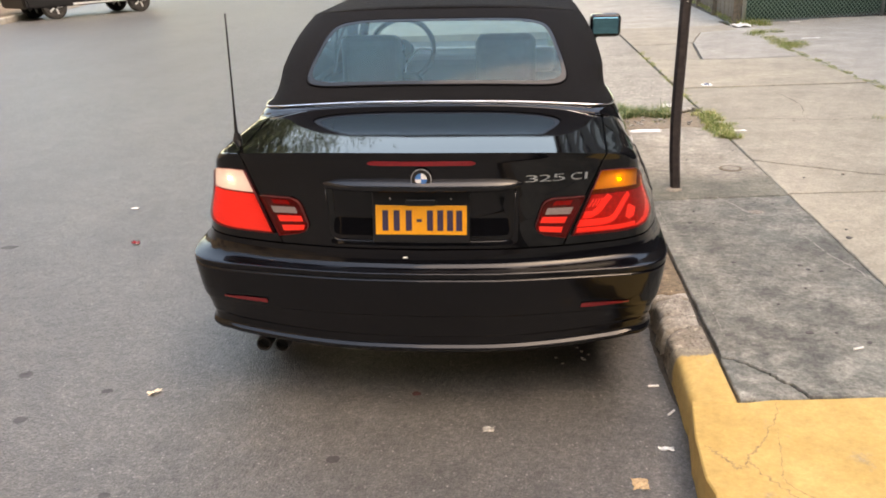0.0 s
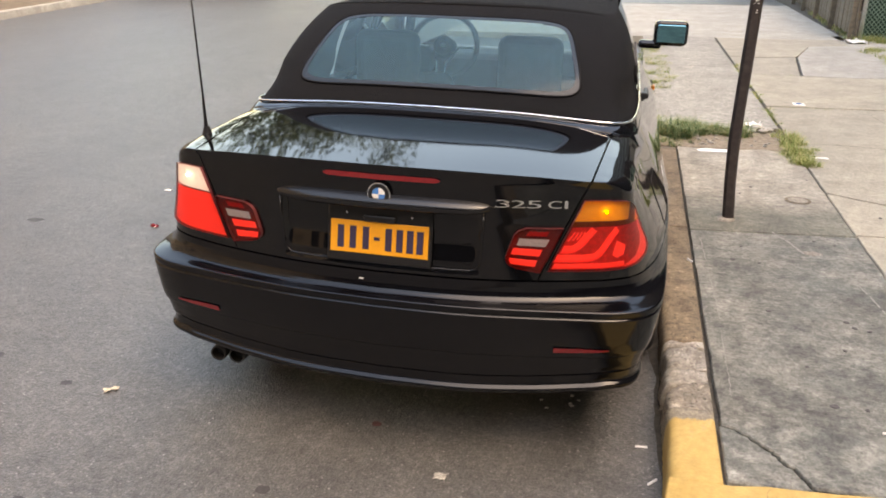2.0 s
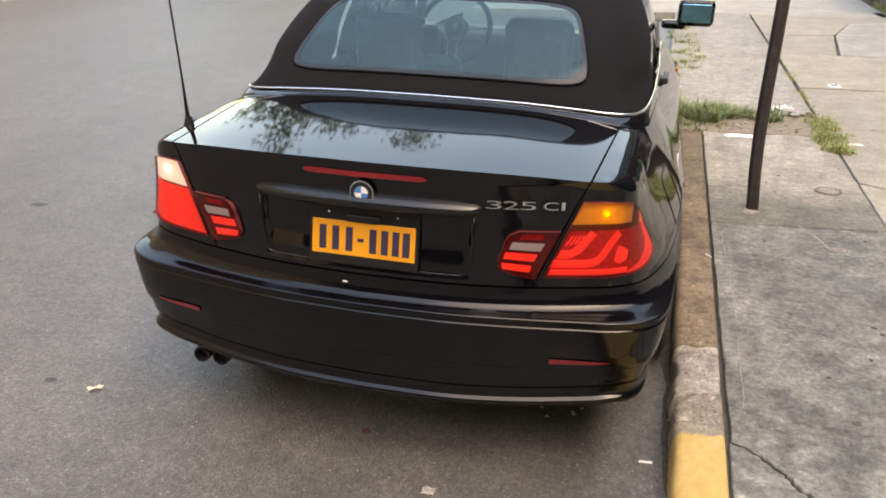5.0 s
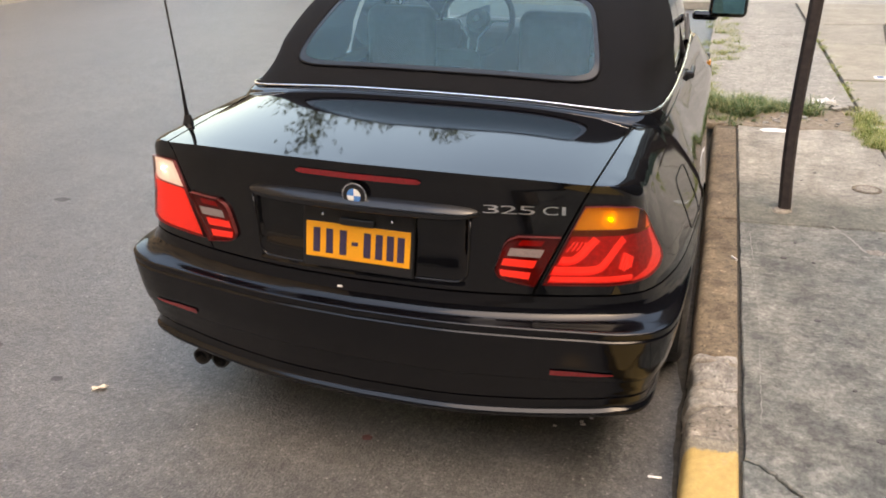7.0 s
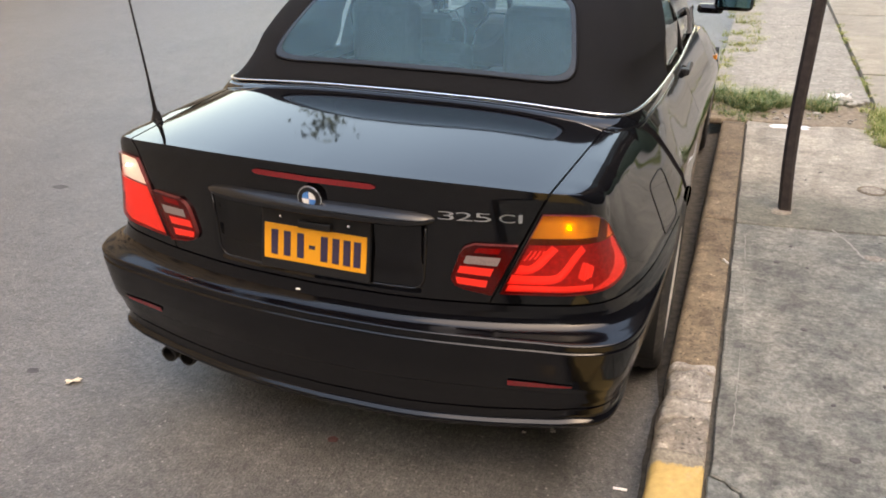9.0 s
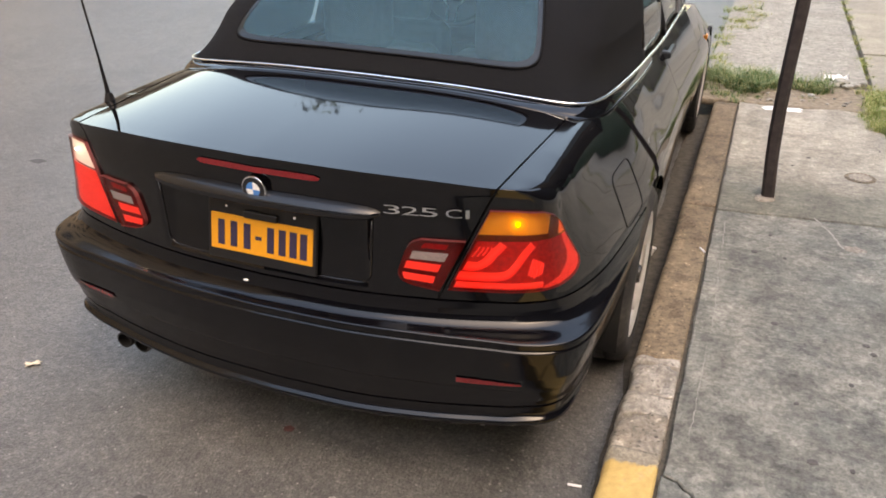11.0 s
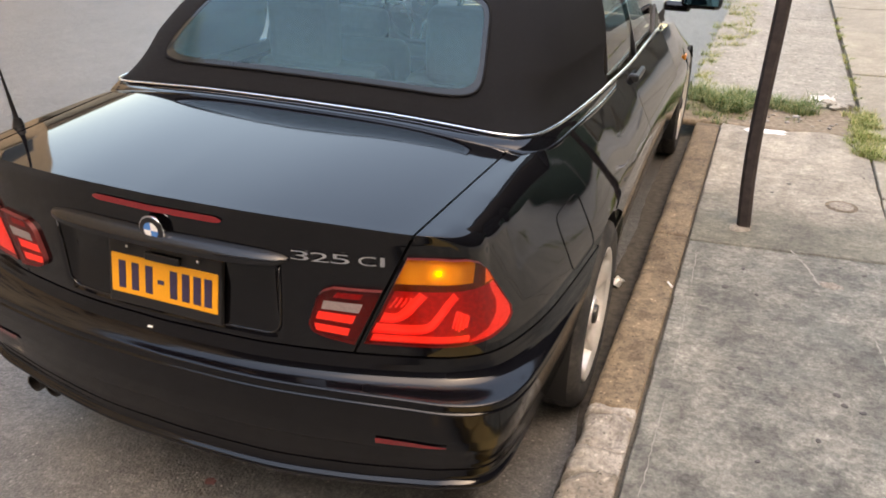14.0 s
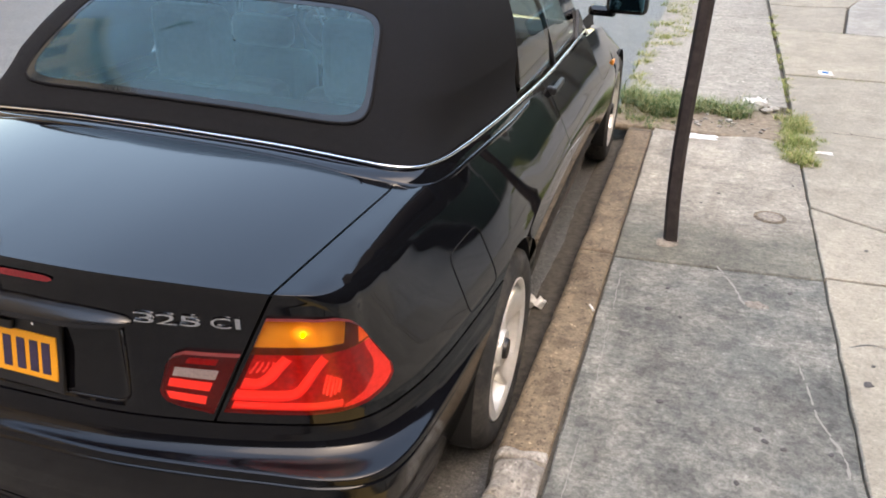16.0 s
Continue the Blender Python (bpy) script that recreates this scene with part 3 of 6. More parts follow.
crack([(0.86, 3.98), (1.2, 4.02), (1.7, 3.93), (2.1, 3.90)], 0.010, 7, 0.0047)
crack([(1.6, 3.97), (1.75, 4.6), (1.7, 5.4)], 0.006, 8, 0.0047)

# gutter strip: dirt plus painted-in shade, widened beside the car
gv, gn = [], 160
for i in range(gn):
    v = -0.4 + 5.2 * i / (gn - 1)
    w = (0.034 + 0.10 * min(1, max(0, (v - 0.45) / 0.5)) + 0.018 * noise.noise(Vector((v * 2, 0.3, 0))) + 0.008 * noise.noise(Vector((v * 13, 2, 0)))) * min(1, (v + 0.42) * 3)
    for f in (0.0, 0.5, 1.0):
        u = -0.135 - w * f
        gv.append((u, v, road_z(u) + 0.012 * (1 - f) ** 2 + 0.0015))
link("gutter_dirt", gv, grid_faces(gn, 3, flip=True), M_GUTTER, kerb, "dark strip of dirt and painted shade along the gutter")

# far side of the street
far = tagged(thing("far_pavement", pose(-13.9, 17.0, 0, 0, 0, 17), "sunlit pale pavement with a low kerb across the street", "pavement"), kind="structure")
part("far_slab", box_bm((5, 90, 0.3), (-2.62, 0, -0.07), 0.02), M_KERB, far)
part("far_kerb", box_bm((0.16, 90, 0.3), (-0.03, 0, -0.08), 0.02), M_SLAB_PALE, far)


# ---- the parked convertible ----
CAR = pose(-0.209, 2.53, -0.124, 0, 1.2, 3.0)     # y ahead, from below its rear bumper
car = thing("convertible_car", CAR, "glossy black convertible with raised black cloth roof, parked by kerb", "car")

OUTLINE = [(0, .03), (.25, .040), (.45, .068), (.6, .096), (.71, .119), (.795, .165), (.840, .25), (.860, .42), (.876, .75), (.890, 1.1), (.886, 1.5), (.878, 2.1), (.878, 2.7),
           (.882, 3.3), (.878, 3.7), (.850, 4.0), (.76, 4.25), (.55, 4.40), (.28, 4.465), (0, 4.485)]
UPPER = [(0, .073), (.25, .086), (.45, .122), (.603, .166), (.697, .204), (.765, .262), (.812, .37), (.844, .52), (.870, .78)] + OUTLINE[9:]
LEDGE = smooth_table([(0, 0), (.562, 0), (.564, .09), (.567, .30), (.5705, .50), (.576, .68), (.584, .82), (.596, .92), (.612, .975), (.630, 1), (1.1, 1)], 0.006)
REAR = smooth_table([(.16, .20), (.228, .12), (.246, .055), (.252, .040), (.262, .035), (.268, .036), (.276, .046), (.284, .048), (.306, .046), (.318, .040), (.335, .038), (.360, .033), (.394, .027), (.400, .021), (.45, .011), (.50, .004), (.536, .0), (.5405, .007), (.545, .0),
                     (.58, .0), (.638, 0), (.80, .002), (.92, .0), (.945, -.006), (1.0, -.006)], 0.006)
SIDE = smooth_table([(.16, .13), (.20, .085), (.25, .058), (.35, .030), (.45, .011), (.55, 0), (.61, .0), (.66, .010), (.70, .027), (.78, .068), (.85, .106), (.90, .135), (.925, .151), (.935, .158), (.96, .18)], 0.035)
TURN_UP = smooth_table([(0, 0), (.096, 0), (.119, .05), (.165, .38), (.19, .475), (.22, .565)] + [(.25 + .02 * k, 1 - .36 * math.exp(-.02 * k / .21)) for k in range(45)] + [(1.4, .98), (1.7, .93), (2.0, .87), (3.0, .80), (5, .8)], 0.04)
ZTOP = smooth_table([(-.2, .966), (.03, .966), (.068, .954), (.096, .939), (.122, .932), (.20, .935)] + [(.28 + .05 * k, .943 - .038 * ((.28 + .05 * k - .55) / .95) ** 2) for k in range(25)] + [(1.55, .9035), (2.3, .893), (3.0, .883), (3.3, .864), (3.6, .825), (4.2, .70), (4.5, .62), (4.7, .6)], 0.03)
SMAX = len(OUTLINE) - 1.0
_ss = np.linspace(0, SMAX, 4000)
_oc = np.array([catmull(OUTLINE, s) for s in _ss])
_up = np.array([catmull(UPPER, s) for s in _ss])
_ku = int(np.argmax(_up[:, 0] > 0.81))


def s_of_y(y):
    k = np.argmax(_oc[:, 0] > 0.70)
    return float(np.interp(y, _oc[k:, 1], _ss[k:]))


def s_of_x(x):
    k = np.argmax(_oc[:, 0] > 0.80)
    return float(np.interp(x, _oc[:k, 0], _ss[:k]))


def recess(x, z):
    """Depth of the plate recess in the boot lid."""
    def step(a, lo, hi):
        f = min(1, max(0, (a - lo) / (hi - lo)))
        return f * f * (3 - 2 * f)
    return 0.022 * (0.3 + 0.7 * step(z, 0.65, 0.76)) * step(0.318 - abs(x), 0, 0.035) * step(z - 0.650, 0, 0.007) * step(0.86 - z, 0, 0.02)


def surf(s, z, off=0.0, dent=False):
    """Place on the body's side and rear surface; s < 0 is the left half; off: outward."""
    side = -1 if s < 0 else 1
    a = abs(s)
    y0 = catmull(OUTLINE, a)[1]
    top = ZTOP(y0)
    k = LEDGE(z)
    at = lambda t: catmull(OUTLINE, t) * (1 - k) + catmull(UPPER, t) * k
    p = at(a)
    d = at(min(a + 0.02, SMAX)) - at(max(a - 0.02, 0))
    n = np.array([d[1], -d[0]])
    n /= np.hypot(*n)
    w = min(1, max(0, (y0 - 0.15) / 0.50))
    w = w * w * (3 - 2 * w)
    zs = z if z < 0.6 else 0.6 + (z - 0.6) * 0.335 / (top - 0.6)
    zr = z if z < 0.6 else 0.6 + (z - 0.6) * 0.345 / (top - 0.6)
    lift = 0.032 * min(1, p[0] / 0.72) ** 3 * (1 - w) * min(1, max(0, (0.42 - z) / 0.10))
    wu = TURN_UP(y0)
    w = w * (1 - k) + wu * k
    inset = REAR(zr) * max(0, 1 - w) + SIDE(zs) * w
    q = p - n * (inset - off)
    if dent:
        q[1] += recess(q[0], z)
    return (side * q[0], q[1], z + lift)


def patch(rows, off=0.0, dent=False):
    """Verts of a grid of (s, z) rows."""
    return [surf(s, z, off, dent) for row in rows for s, z in row]


def panel(name, rows, material, parent, label="", off=0.0, dent=False, extra=None, lip=0.012):
    """A body panel with its edge turned in."""
    nr, nc = len(rows), len(rows[0])
    verts = patch(rows, off, dent)
    faces = grid_faces(nr, nc)
    rim = [(0, c) for c in range(nc)] + [(r, nc - 1) for r in range(1, nr)] + [(nr - 1, c) for c in range(nc - 2, -1, -1)] + [(r, 0) for r in range(nr - 2, 0, -1)]
    if lip:
        base_i = len(verts)
        inner = [surf(*rows[r][c], off - lip, dent) for r, c in rim]
        verts += [verts[r * nc + c] for r, c in rim] + inner
        n = len(rim)
        for i in range(n):
            j = (i + 1) % n
            faces.append((base_i + i, base_i + n + i, base_i + n + j, base_i + j))
    if extra:
        b = len(verts)
        verts += extra[0]
        faces += [tuple(i + b for i in f) for f in extra[1]]
    return link(name, verts, faces, material, parent, label)


def lin(a, b, n):
    return [a + (b - a) * i / (n - 1) for i in range(n)]


ARCH_R, WHEEL_Z, REAR_Y, FRONT_Y = 0.352, 0.315, 1.06, 3.78


def arch_y(z, yc, sign):
    h = ARCH_R ** 2 - (z - WHEEL_Z) ** 2
    return yc + sign * math.sqrt(h) if h > 0 else yc


def seam_x(z):
    return 0.482 + 0.122 * (z - 0.655) / 0.285


# rear bumper in one piece, up to the wheel arches
rows = []
for z in lin(0.215, 0.631, 230):
    e = s_of_y(arch_y(z, REAR_Y, -1))
    rows.append([(s, z) for s in lin(-e, e, 121)])
bumper = panel("rear_bumper", rows, M_BUMPER, car, "glossy black bumper with a ledge and lower lip")

# boot lid: face and deck
LID_FRONT = 0.714
RAIL = [(0, .735, 1.003), (.3, .734, 1.0), (.5, .732, .992), (.605, .736, .986), (.670, .768, .981), (.704, .857, .974), (.721, 1.01, .965), (.734, 1.32, .947), (.739, 1.65, .928), (.744, 2.15, .908), (.738, 3.06, .899)]


def crown(y):
    return .9632 + .056 * y - .004 * y * y if y < 0.9 else float(np.interp(y, [0.9, 1.2, 2.0], [1.0035, 1.0, .98]))


def ring_top(s):
    y = catmull(OUTLINE, abs(s))[1]
    return surf(s, ZTOP(y))


_rt = np.array([ring_top(s) for s in np.linspace(0, s_of_y(3.0), 500)])


def shoulder_x(y):
    return float(np.interp(y, _rt[60:, 1], _rt[60:, 0]))


def deck_z(x, y):
    t = ZTOP(y)
    return t + (crown(y) - t) * max(0, 1 - (abs(x) / max(shoulder_x(y), 0.3)) ** (2.0 + 1.3 * min(1, max(0, (y - 0.1) / 0.4))))


def lid_front(x):
    """Front edge of the lid, bowed like the roof's base."""
    return float(np.interp(abs(x), [0, 0.3, 0.45, 0.52, 0.57, 0.61, 0.64], [0.668, 0.667, 0.667, 0.669, 0.675, 0.688, 0.714]))


def lid_x(y):
    return 0.600 + 0.04 * min(1, max(0, (y - 0.1) / 0.55))


def s_up(x):
    """The s at which the upper body lies at x."""
    return math.copysign(float(np.interp(abs(x), _up[:_ku, 0], _ss[:_ku])), x) if x else 1e-6


def lid_z(x, f):
    top = ZTOP(catmull(OUTLINE, abs(s_up(x)))[1])
    return 0.637 + (top - 0.637) * f


def lid_edge(a):
    """Rear edge of the lid's top; a from -1 to 1 across."""
    xe = a * (seam_x(0.937) - 0.003)
    return surf(s_up(xe), lid_z(xe, 1), 0, True)


def lid_top(a, f):
    """Place on the lid's top: a across, f from the rear edge forward."""
    e = lid_edge(a)
    front = lid_front(a * 0.637)
    y = e[1] + (front - e[1]) * f
    x = a * (lid_x(y) - 0.003) if f > 0 else e[0]
    return (x, y, e[2] + (deck_z(a * 0.637, front) - e[2]) * f * (1.18 - 0.18 * f))


def lid_side_z(y):
    """Height of the lid's side edge."""
    e = lid_edge(1)
    return lid_top(1, min(1, max(0, (y - e[1]) / (LID_FRONT - e[1]))))[2]


rows = []
for f in lin(0, 1, 46):
    half = seam_x(0.637 + 0.30 * f) - 0.003
    rows.append([(s_up(x), lid_z(x, f)) for x in lin(-half, half, 141)])
nb = 26
dv = [lid_top(a, b / nb) for b in range(nb + 1) for a in lin(-1, 1, 61)]
lid = panel("boot_lid", rows, M_PAINT, car, "smooth black boot lid reflecting the sky", dent=True, extra=(dv, grid_faces(nb + 1, 61)))


def wing_in(y):
    """Inner edge of the wing's top beside the roof: x and z."""
    rr = [catmull(RAIL, t) for t in WING_T]
    xi = float(np.interp(y, [LID_FRONT, 0.76] + [p[1] for p in rr if p[1] > 0.77], [0.643, 0.648] + [p[0] for p in rr if p[1] > 0.77]))
    zi = float(np.interp(y, [LID_FRONT, 1.01] + [p[1] for p in RAIL[7:]], [deck_z(0.645, LID_FRONT), 0.955] + [p[2] - 0.006 for p in RAIL[7:]]))
    return xi, zi


WING_T = lin(3, 9.5, 90)


def shoulder_drop(s):
    """How far below the wing's top edge its rounded shoulder begins."""
    x, y = catmull(UPPER, s)[:2]
    return 0.052 * ease((x - 0.612) / 0.13) * (1 - ease((y - 1.15) / 0.75))




# quarter panels, doors, front wings
for side in (1, -1):
    sg = lambda s: side * s
    verts, faces = [], []

    def add(rows, dented=False, flip=(side < 0)):
        b = len(verts)
        verts.extend(patch([[(sg(s) if s else 1e-6 * side, z) for s, z in row] for row in rows]))
        faces.extend(grid_faces(len(rows), len(rows[0]), b, flip))

    DOOR_Y = 2.03
    rows = []
    for k, f in enumerate(lin(0, 1, 60)):
        row = []
        s0 = s_up(seam_x(0.637 + f * 0.30) + 0.003)
        s1 = s_of_y(DOOR_Y - 0.003)
        for s in [s0 + (s1 - s0) * t for t in lin(0, 1, 190)]:
            zt = ZTOP(catmull(OUTLINE, s)[1])
            lo = 0.637
            y = catmull(OUTLINE, s)[1]
            if abs(y - REAR_Y) < ARCH_R:
                lo = max(lo, WHEEL_Z + math.sqrt(ARCH_R ** 2 - (y - REAR_Y) ** 2))
            row.append((s, lo + (zt - shoulder_drop(s) - lo) * f))
        rows.append(row)
    add(rows)
    top_row = [(s, ZTOP(catmull(OUTLINE, s)[1])) for s, z in rows[-1]]
    # rounded shoulder and top of the wing, in to the lid's seam and the roof's base
    b0 = len(verts)
    n_in = 18
    for i, (s, z) in enumerate(top_row):
        o = surf(sg(s), z)
        yr = o[1]
        if yr < LID_FRONT:
            xi = lid_x(yr) + 0.003
        else:
            xi = wing_in(yr)[0]
        xi = min(xi, abs(o[0]) - 0.0005)
        zi = lid_side_z(yr) if yr < LID_FRONT else wing_in(yr)[1]
        low = np.array(surf(sg(s), z - shoulder_drop(s)))
        edge, seam = np.array(o), np.array((side * xi, yr, zi))
        flat = min(1.0, 0.036 / max(1e-4, abs(o[0]) - xi))
        top = seam + (edge - seam) * flat
        for k in range(13):
            f = k / 12
            verts.append(tuple(low * (1 - f) ** 2 + edge * 2 * f * (1 - f) + top * f * f))
        for k in range(1, 6):
            verts.append(tuple(top + (seam - top) * (k / 5)))
    faces.extend(grid_faces(len(top_row), n_in, b0, side > 0))
    # ahead of the wheel arch, down to the sill
    rows = [[(s, z) for s in lin(s_of_y(arch_y(z, REAR_Y, 1)), s_of_y(DOOR_Y - 0.003), 26)] for z in lin(0.19, 0.640, 40)]
    add(rows)
    link("quarter_panel", verts, faces, M_PAINT, car, "curved black rear wing")
    rows = []
    for f in lin(0, 1, 40):
        row = []
        for s in lin(s_of_y(DOOR_Y + 0.003), s_of_y(2.995), 50):
            zt = ZTOP(catmull(OUTLINE, s)[1])
            row.append((sg(s), 0.255 + (zt - 0.255) * f))
        rows.append(row if side > 0 else row[::-1])
    dx = []
    n_d = 6
    for s in lin(s_of_y(DOOR_Y + 0.003), s_of_y(2.995), 50):
        o = ring_top(sg(s))
        for k in range(n_d):
            f = k / (n_d - 1)
            xi = 0.735
            dx.append((side * (abs(o[0]) + (xi - abs(o[0])) * f), o[1], o[2] + 0.012 * f))
    door = panel("door", rows, M_PAINT, car, "long black door", extra=(dx, grid_faces(50, n_d, 0, side > 0)))
    verts, faces = [], []
    rows = [[(s, z) for s in lin(s_of_y(DOOR_Y - 0.003), s_of_y(2.995), 30)] for z in lin(0.19, 0.250, 6)]
    add(rows)
    link("sill", verts, faces, M_PAINT, car)
    verts, faces = [], []
    rows = []
    for f in lin(0, 1, 20):
        row = []
        for s in lin(s_of_y(3.001), SMAX - 1e-4, 60):
            y = catmull(OUTLINE, s)[1]
            lo = 0.19
            if abs(y - FRONT_Y) < ARCH_R:
                lo = max(lo, WHEEL_Z + math.sqrt(ARCH_R ** 2 - (y - FRONT_Y) ** 2))
            row.append((s, lo + (ZTOP(y) - lo) * f))
        rows.append(row)
    add(rows)
    b0 = len(verts)
    for s, z in rows[-1]:
        o = surf(sg(s), z)
        for k in range(8):
            f = k / 7
            verts.append((o[0] * (1 - f), o[1] * (1 - f) + min(o[1], 4.40) * f, o[2] + 0.05 * math.sin(f * math.pi / 2)))
    faces.extend(grid_faces(len(rows[-1]), 8, b0, side > 0))
    link("front_wing", verts, faces, M_PAINT, car)

# raised strip round the roof's base, between it and the lid and wings
def strip_under(x, y):
    if abs(x) < 0.643:
        return deck_z(x, y)
    o = float(np.interp(y, _rt[60:, 1], _rt[60:, 0])), ZTOP(y)
    xi, zi = wing_in(y)
    f = min(1, max(0, (o[0] - abs(x)) / max(o[0] - xi, 0.01)))
    return o[1] + (zi - o[1]) * f ** 1.15


tv = []
ts = lin(-8.2, 8.2, 165)
for t in ts:
    a = abs(t)
    r = catmull(RAIL, a)
    d = catmull(RAIL, a + 0.03) - catmull(RAIL, max(a - 0.03, 0))
    nx, ny = d[1], -d[0]
    l = math.hypot(nx, ny)
    w = float(np.interp(a, [0, 2, 3, 4, 5, 6, 8.2], [0.062, 0.058, 0.046, 0.034, 0.024, 0.016, 0.008]))
    sg_ = -1 if t < 0 else 1
    for f in (0, 0.3, 0.6, 0.88, 0.97, 1.0, 1.0):
        x, y = r[0] + nx / l * w * f, r[1] + ny / l * w * f
        zo = strip_under(r[0] + nx / l * w, r[1] + ny / l * w) + 0.002
        z = (r[2] - 0.003) * (1 - f) + zo * f + 0.003 * math.sin(math.pi * min(f, 1)) - (0.0015 if f == 0.97 else 0)
        tv.append((sg_ * x, y, z))
    tv[-1] = (tv[-1][0], tv[-1][1], tv[-1][2] - 0.020)
link("tonneau_panel", tv, grid_faces(165, 7), M_PAINT, car, "narrow black panel round the roof's base")

# dark structure behind the panels
verts, faces = [], []
zz, n_s = lin(0.20, 0.90, 24), 160
e = s_of_y(4.0)
for z in zz:
    for s in lin(-e, e, n_s):
        verts.append(surf(s, z, -0.055 if z > 0.6 else -0.03, True))
for r in range(len(zz) - 1):
    for c in range(n_s - 1):
        a = r * n_s + c
        my, mz = verts[a][1], verts[a][2]
        if min(math.hypot(my - REAR_Y, mz - WHEEL_Z), math.hypot(my - FRONT_Y, mz - WHEEL_Z)) > ARCH_R + 0.02:
            faces.append((a, a + 1, a + n_s + 1, a + n_s))
link("inner_body", verts, faces, M_UNDER, car, "dark inner shell")
part("floor_pan", box_bm((1.30, 3.7, 0.05), (0, 2.25, 0.27), 0.01), M_UNDER, car)


# soft top: cloth with a glass rear window
TOPC = [(0, 1.20, 1.322), (.25, 1.203, 1.32), (.40, 1.208, 1.314), (.502, 1.222, 1.306), (.555, 1.256, 1.298), (.586, 1.33, 1.293), (.602, 1.46, 1.290), (.607, 1.62, 1.291), (.608, 1.78, 1.294)]
T_END = 7.95


def hood(t, h, off=0.0):
    """Place on the roof's rear and flanks: t round from the middle of the back (< 0 on the left), h up."""
    sd = -1 if t < 0 else 1
    a, b = catmull(RAIL, abs(t)), catmull(TOPC, abs(t))
    a = a + np.array([-0.010 * ease((abs(t) - 2.2) / 2.0), 0.012 * max(0, 1 - abs(t) / 5), 0.004])
    p = a * (1 - h) + b * h
    k = ease((abs(t) - 2.0) / 2.4)
    bl = 0.035 * (1 - k) * math.sin(math.pi * h) ** 0.85 + k * (0.026 * math.sin(math.pi * h ** 1.25) - 0.012 * math.sin(math.pi * min(1, h / 0.35)))
    out = np.array([0.75 * ease(abs(t) / 6), -0.7 * (1 - ease(abs(t) / 6.5)), 0.62])
    p = p + out * (bl + off)
    return (sd * p[0], p[1], p[2])


CORNER = 6.2


def rounded(th, hw, hh, r):
    """A rounded rectangle's edge at angle th."""
    c, s = math.cos(th), math.sin(th)
    n = CORNER
    e = 2 / n * 0.85 + 0.15
    c, s = math.copysign(abs(c) ** e, c), math.copysign(abs(s) ** e, s)
    k = (abs(c) ** n + abs(s) ** n) ** (-1 / n)
    return k * c * hw, k * s * hh


GT, G0, G1 = 2.22, 0.140, 0.845           # half width in t, lower and upper edge in h


def glass_edge(th, grow=0.0):
    hm, hh = (G0 + G1) / 2, (G1 - G0) / 2
    a, b = rounded(th, GT + grow * 4.0, hh + grow, 0.1)
    h = hm + b
    return a * (1.03 if a < 0 else 1.0) * (1.0 - 0.08 * (h - hm)), h


NTH = 128
verts, faces = [], []
NT, NH = 260, 64
for h in lin(0, 1, NH):
    for t in lin(-T_END, T_END, NT):
        verts.append(hood(t, h))
for r in range(NH - 1):
    for c in range(NT - 1):
        t, h = (-1 + 2 * (c + 0.5) / (NT - 1)) * T_END, (r + 0.5) / (NH - 1)
        hm, hh = (G0 + G1) / 2, (G1 - G0) / 2
        if abs(t / ((GT * (1.03 if t < 0 else 1.0) - 0.03) * (1.0 - 0.08 * (h - hm)))) ** CORNER + abs((h - hm) / (hh - 0.006)) ** CORNER > 1:
            q = r * NT + c
            faces.append((q, q + 1, q + NT + 1, q + NT))
# flat of the roof
b0 = len(verts)
for a in lin(-1, 1, 41):
    t = a * 8
    e = catmull(TOPC, abs(t))
    for f in lin(0, 1, 16):
        x = math.copysign(e[0], a) * (1 - 0.04 * f) if abs(a) > 1e-9 else 0
        y = e[1] + (2.66 - e[1]) * f
        verts.append((x, y, e[2] + (1.322 - e[2]) * f + 0.035 * math.sin(math.pi * min(1, f * 0.8 + 0.05)) * (1 - (abs(x) / 0.6) ** 2) ))
faces += grid_faces(41, 16, b0, True)
roof = link("soft_top", verts, faces, M_CLOTH, car, "taut black cloth roof with rear window")
sol = roof.modifiers.new("thickness", "SOLIDIFY")
sol.thickness, sol.offset = 0.008, -1
# rear window and its seal
verts = [hood(0, (G0 + G1) / 2, 0.003)]
for j in range(1, 9):
    for k in range(NTH):
        a, h = glass_edge(2 * math.pi * (k + 0.5) / NTH, 0.004)
        f = j / 8
        verts.append(hood(a * f, (G0 + G1) / 2 + (h - (G0 + G1) / 2) * f, 0.003))
faces = [(0, 1 + k, 1 + (k + 1) % NTH) for k in range(NTH)]
for j in range(7):
    for k in range(NTH):
        k2 = (k + 1) % NTH
        faces.append((1 + j * NTH + k, 1 + (j + 1) * NTH + k, 1 + (j + 1) * NTH + k2, 1 + j * NTH + k2))
pane = link("rear_window", verts, faces, M_GLASS, roof, "tinted rear window glass with rounded corners")
pane.visible_shadow = False
# dark printed border of the glass
verts = []
for k in range(NTH):
    th = 2 * math.pi * (k + 0.5) / NTH
    for grow in (-0.030, -0.014, 0.003):
        verts.append(hood(*glass_edge(th, grow), 0.0045))
faces = []
for k in range(NTH):
    for c in range(2):
        a, b = k * 3 + c, ((k + 1) % NTH) * 3 + c
        faces.append((a, a + 1, b + 1, b))
link("glass_border", verts, faces, M_BORDER, pane, "dark grey printed border")
path = [hood(*glass_edge(2 * math.pi * (k + 0.5) / NTH, 0.006), 0.003) for k in range(NTH)]
seal_v, seal_f = tube(path, 0.0045, 6, True)
link("window_seal", seal_v, seal_f, M_CLOTH, roof)
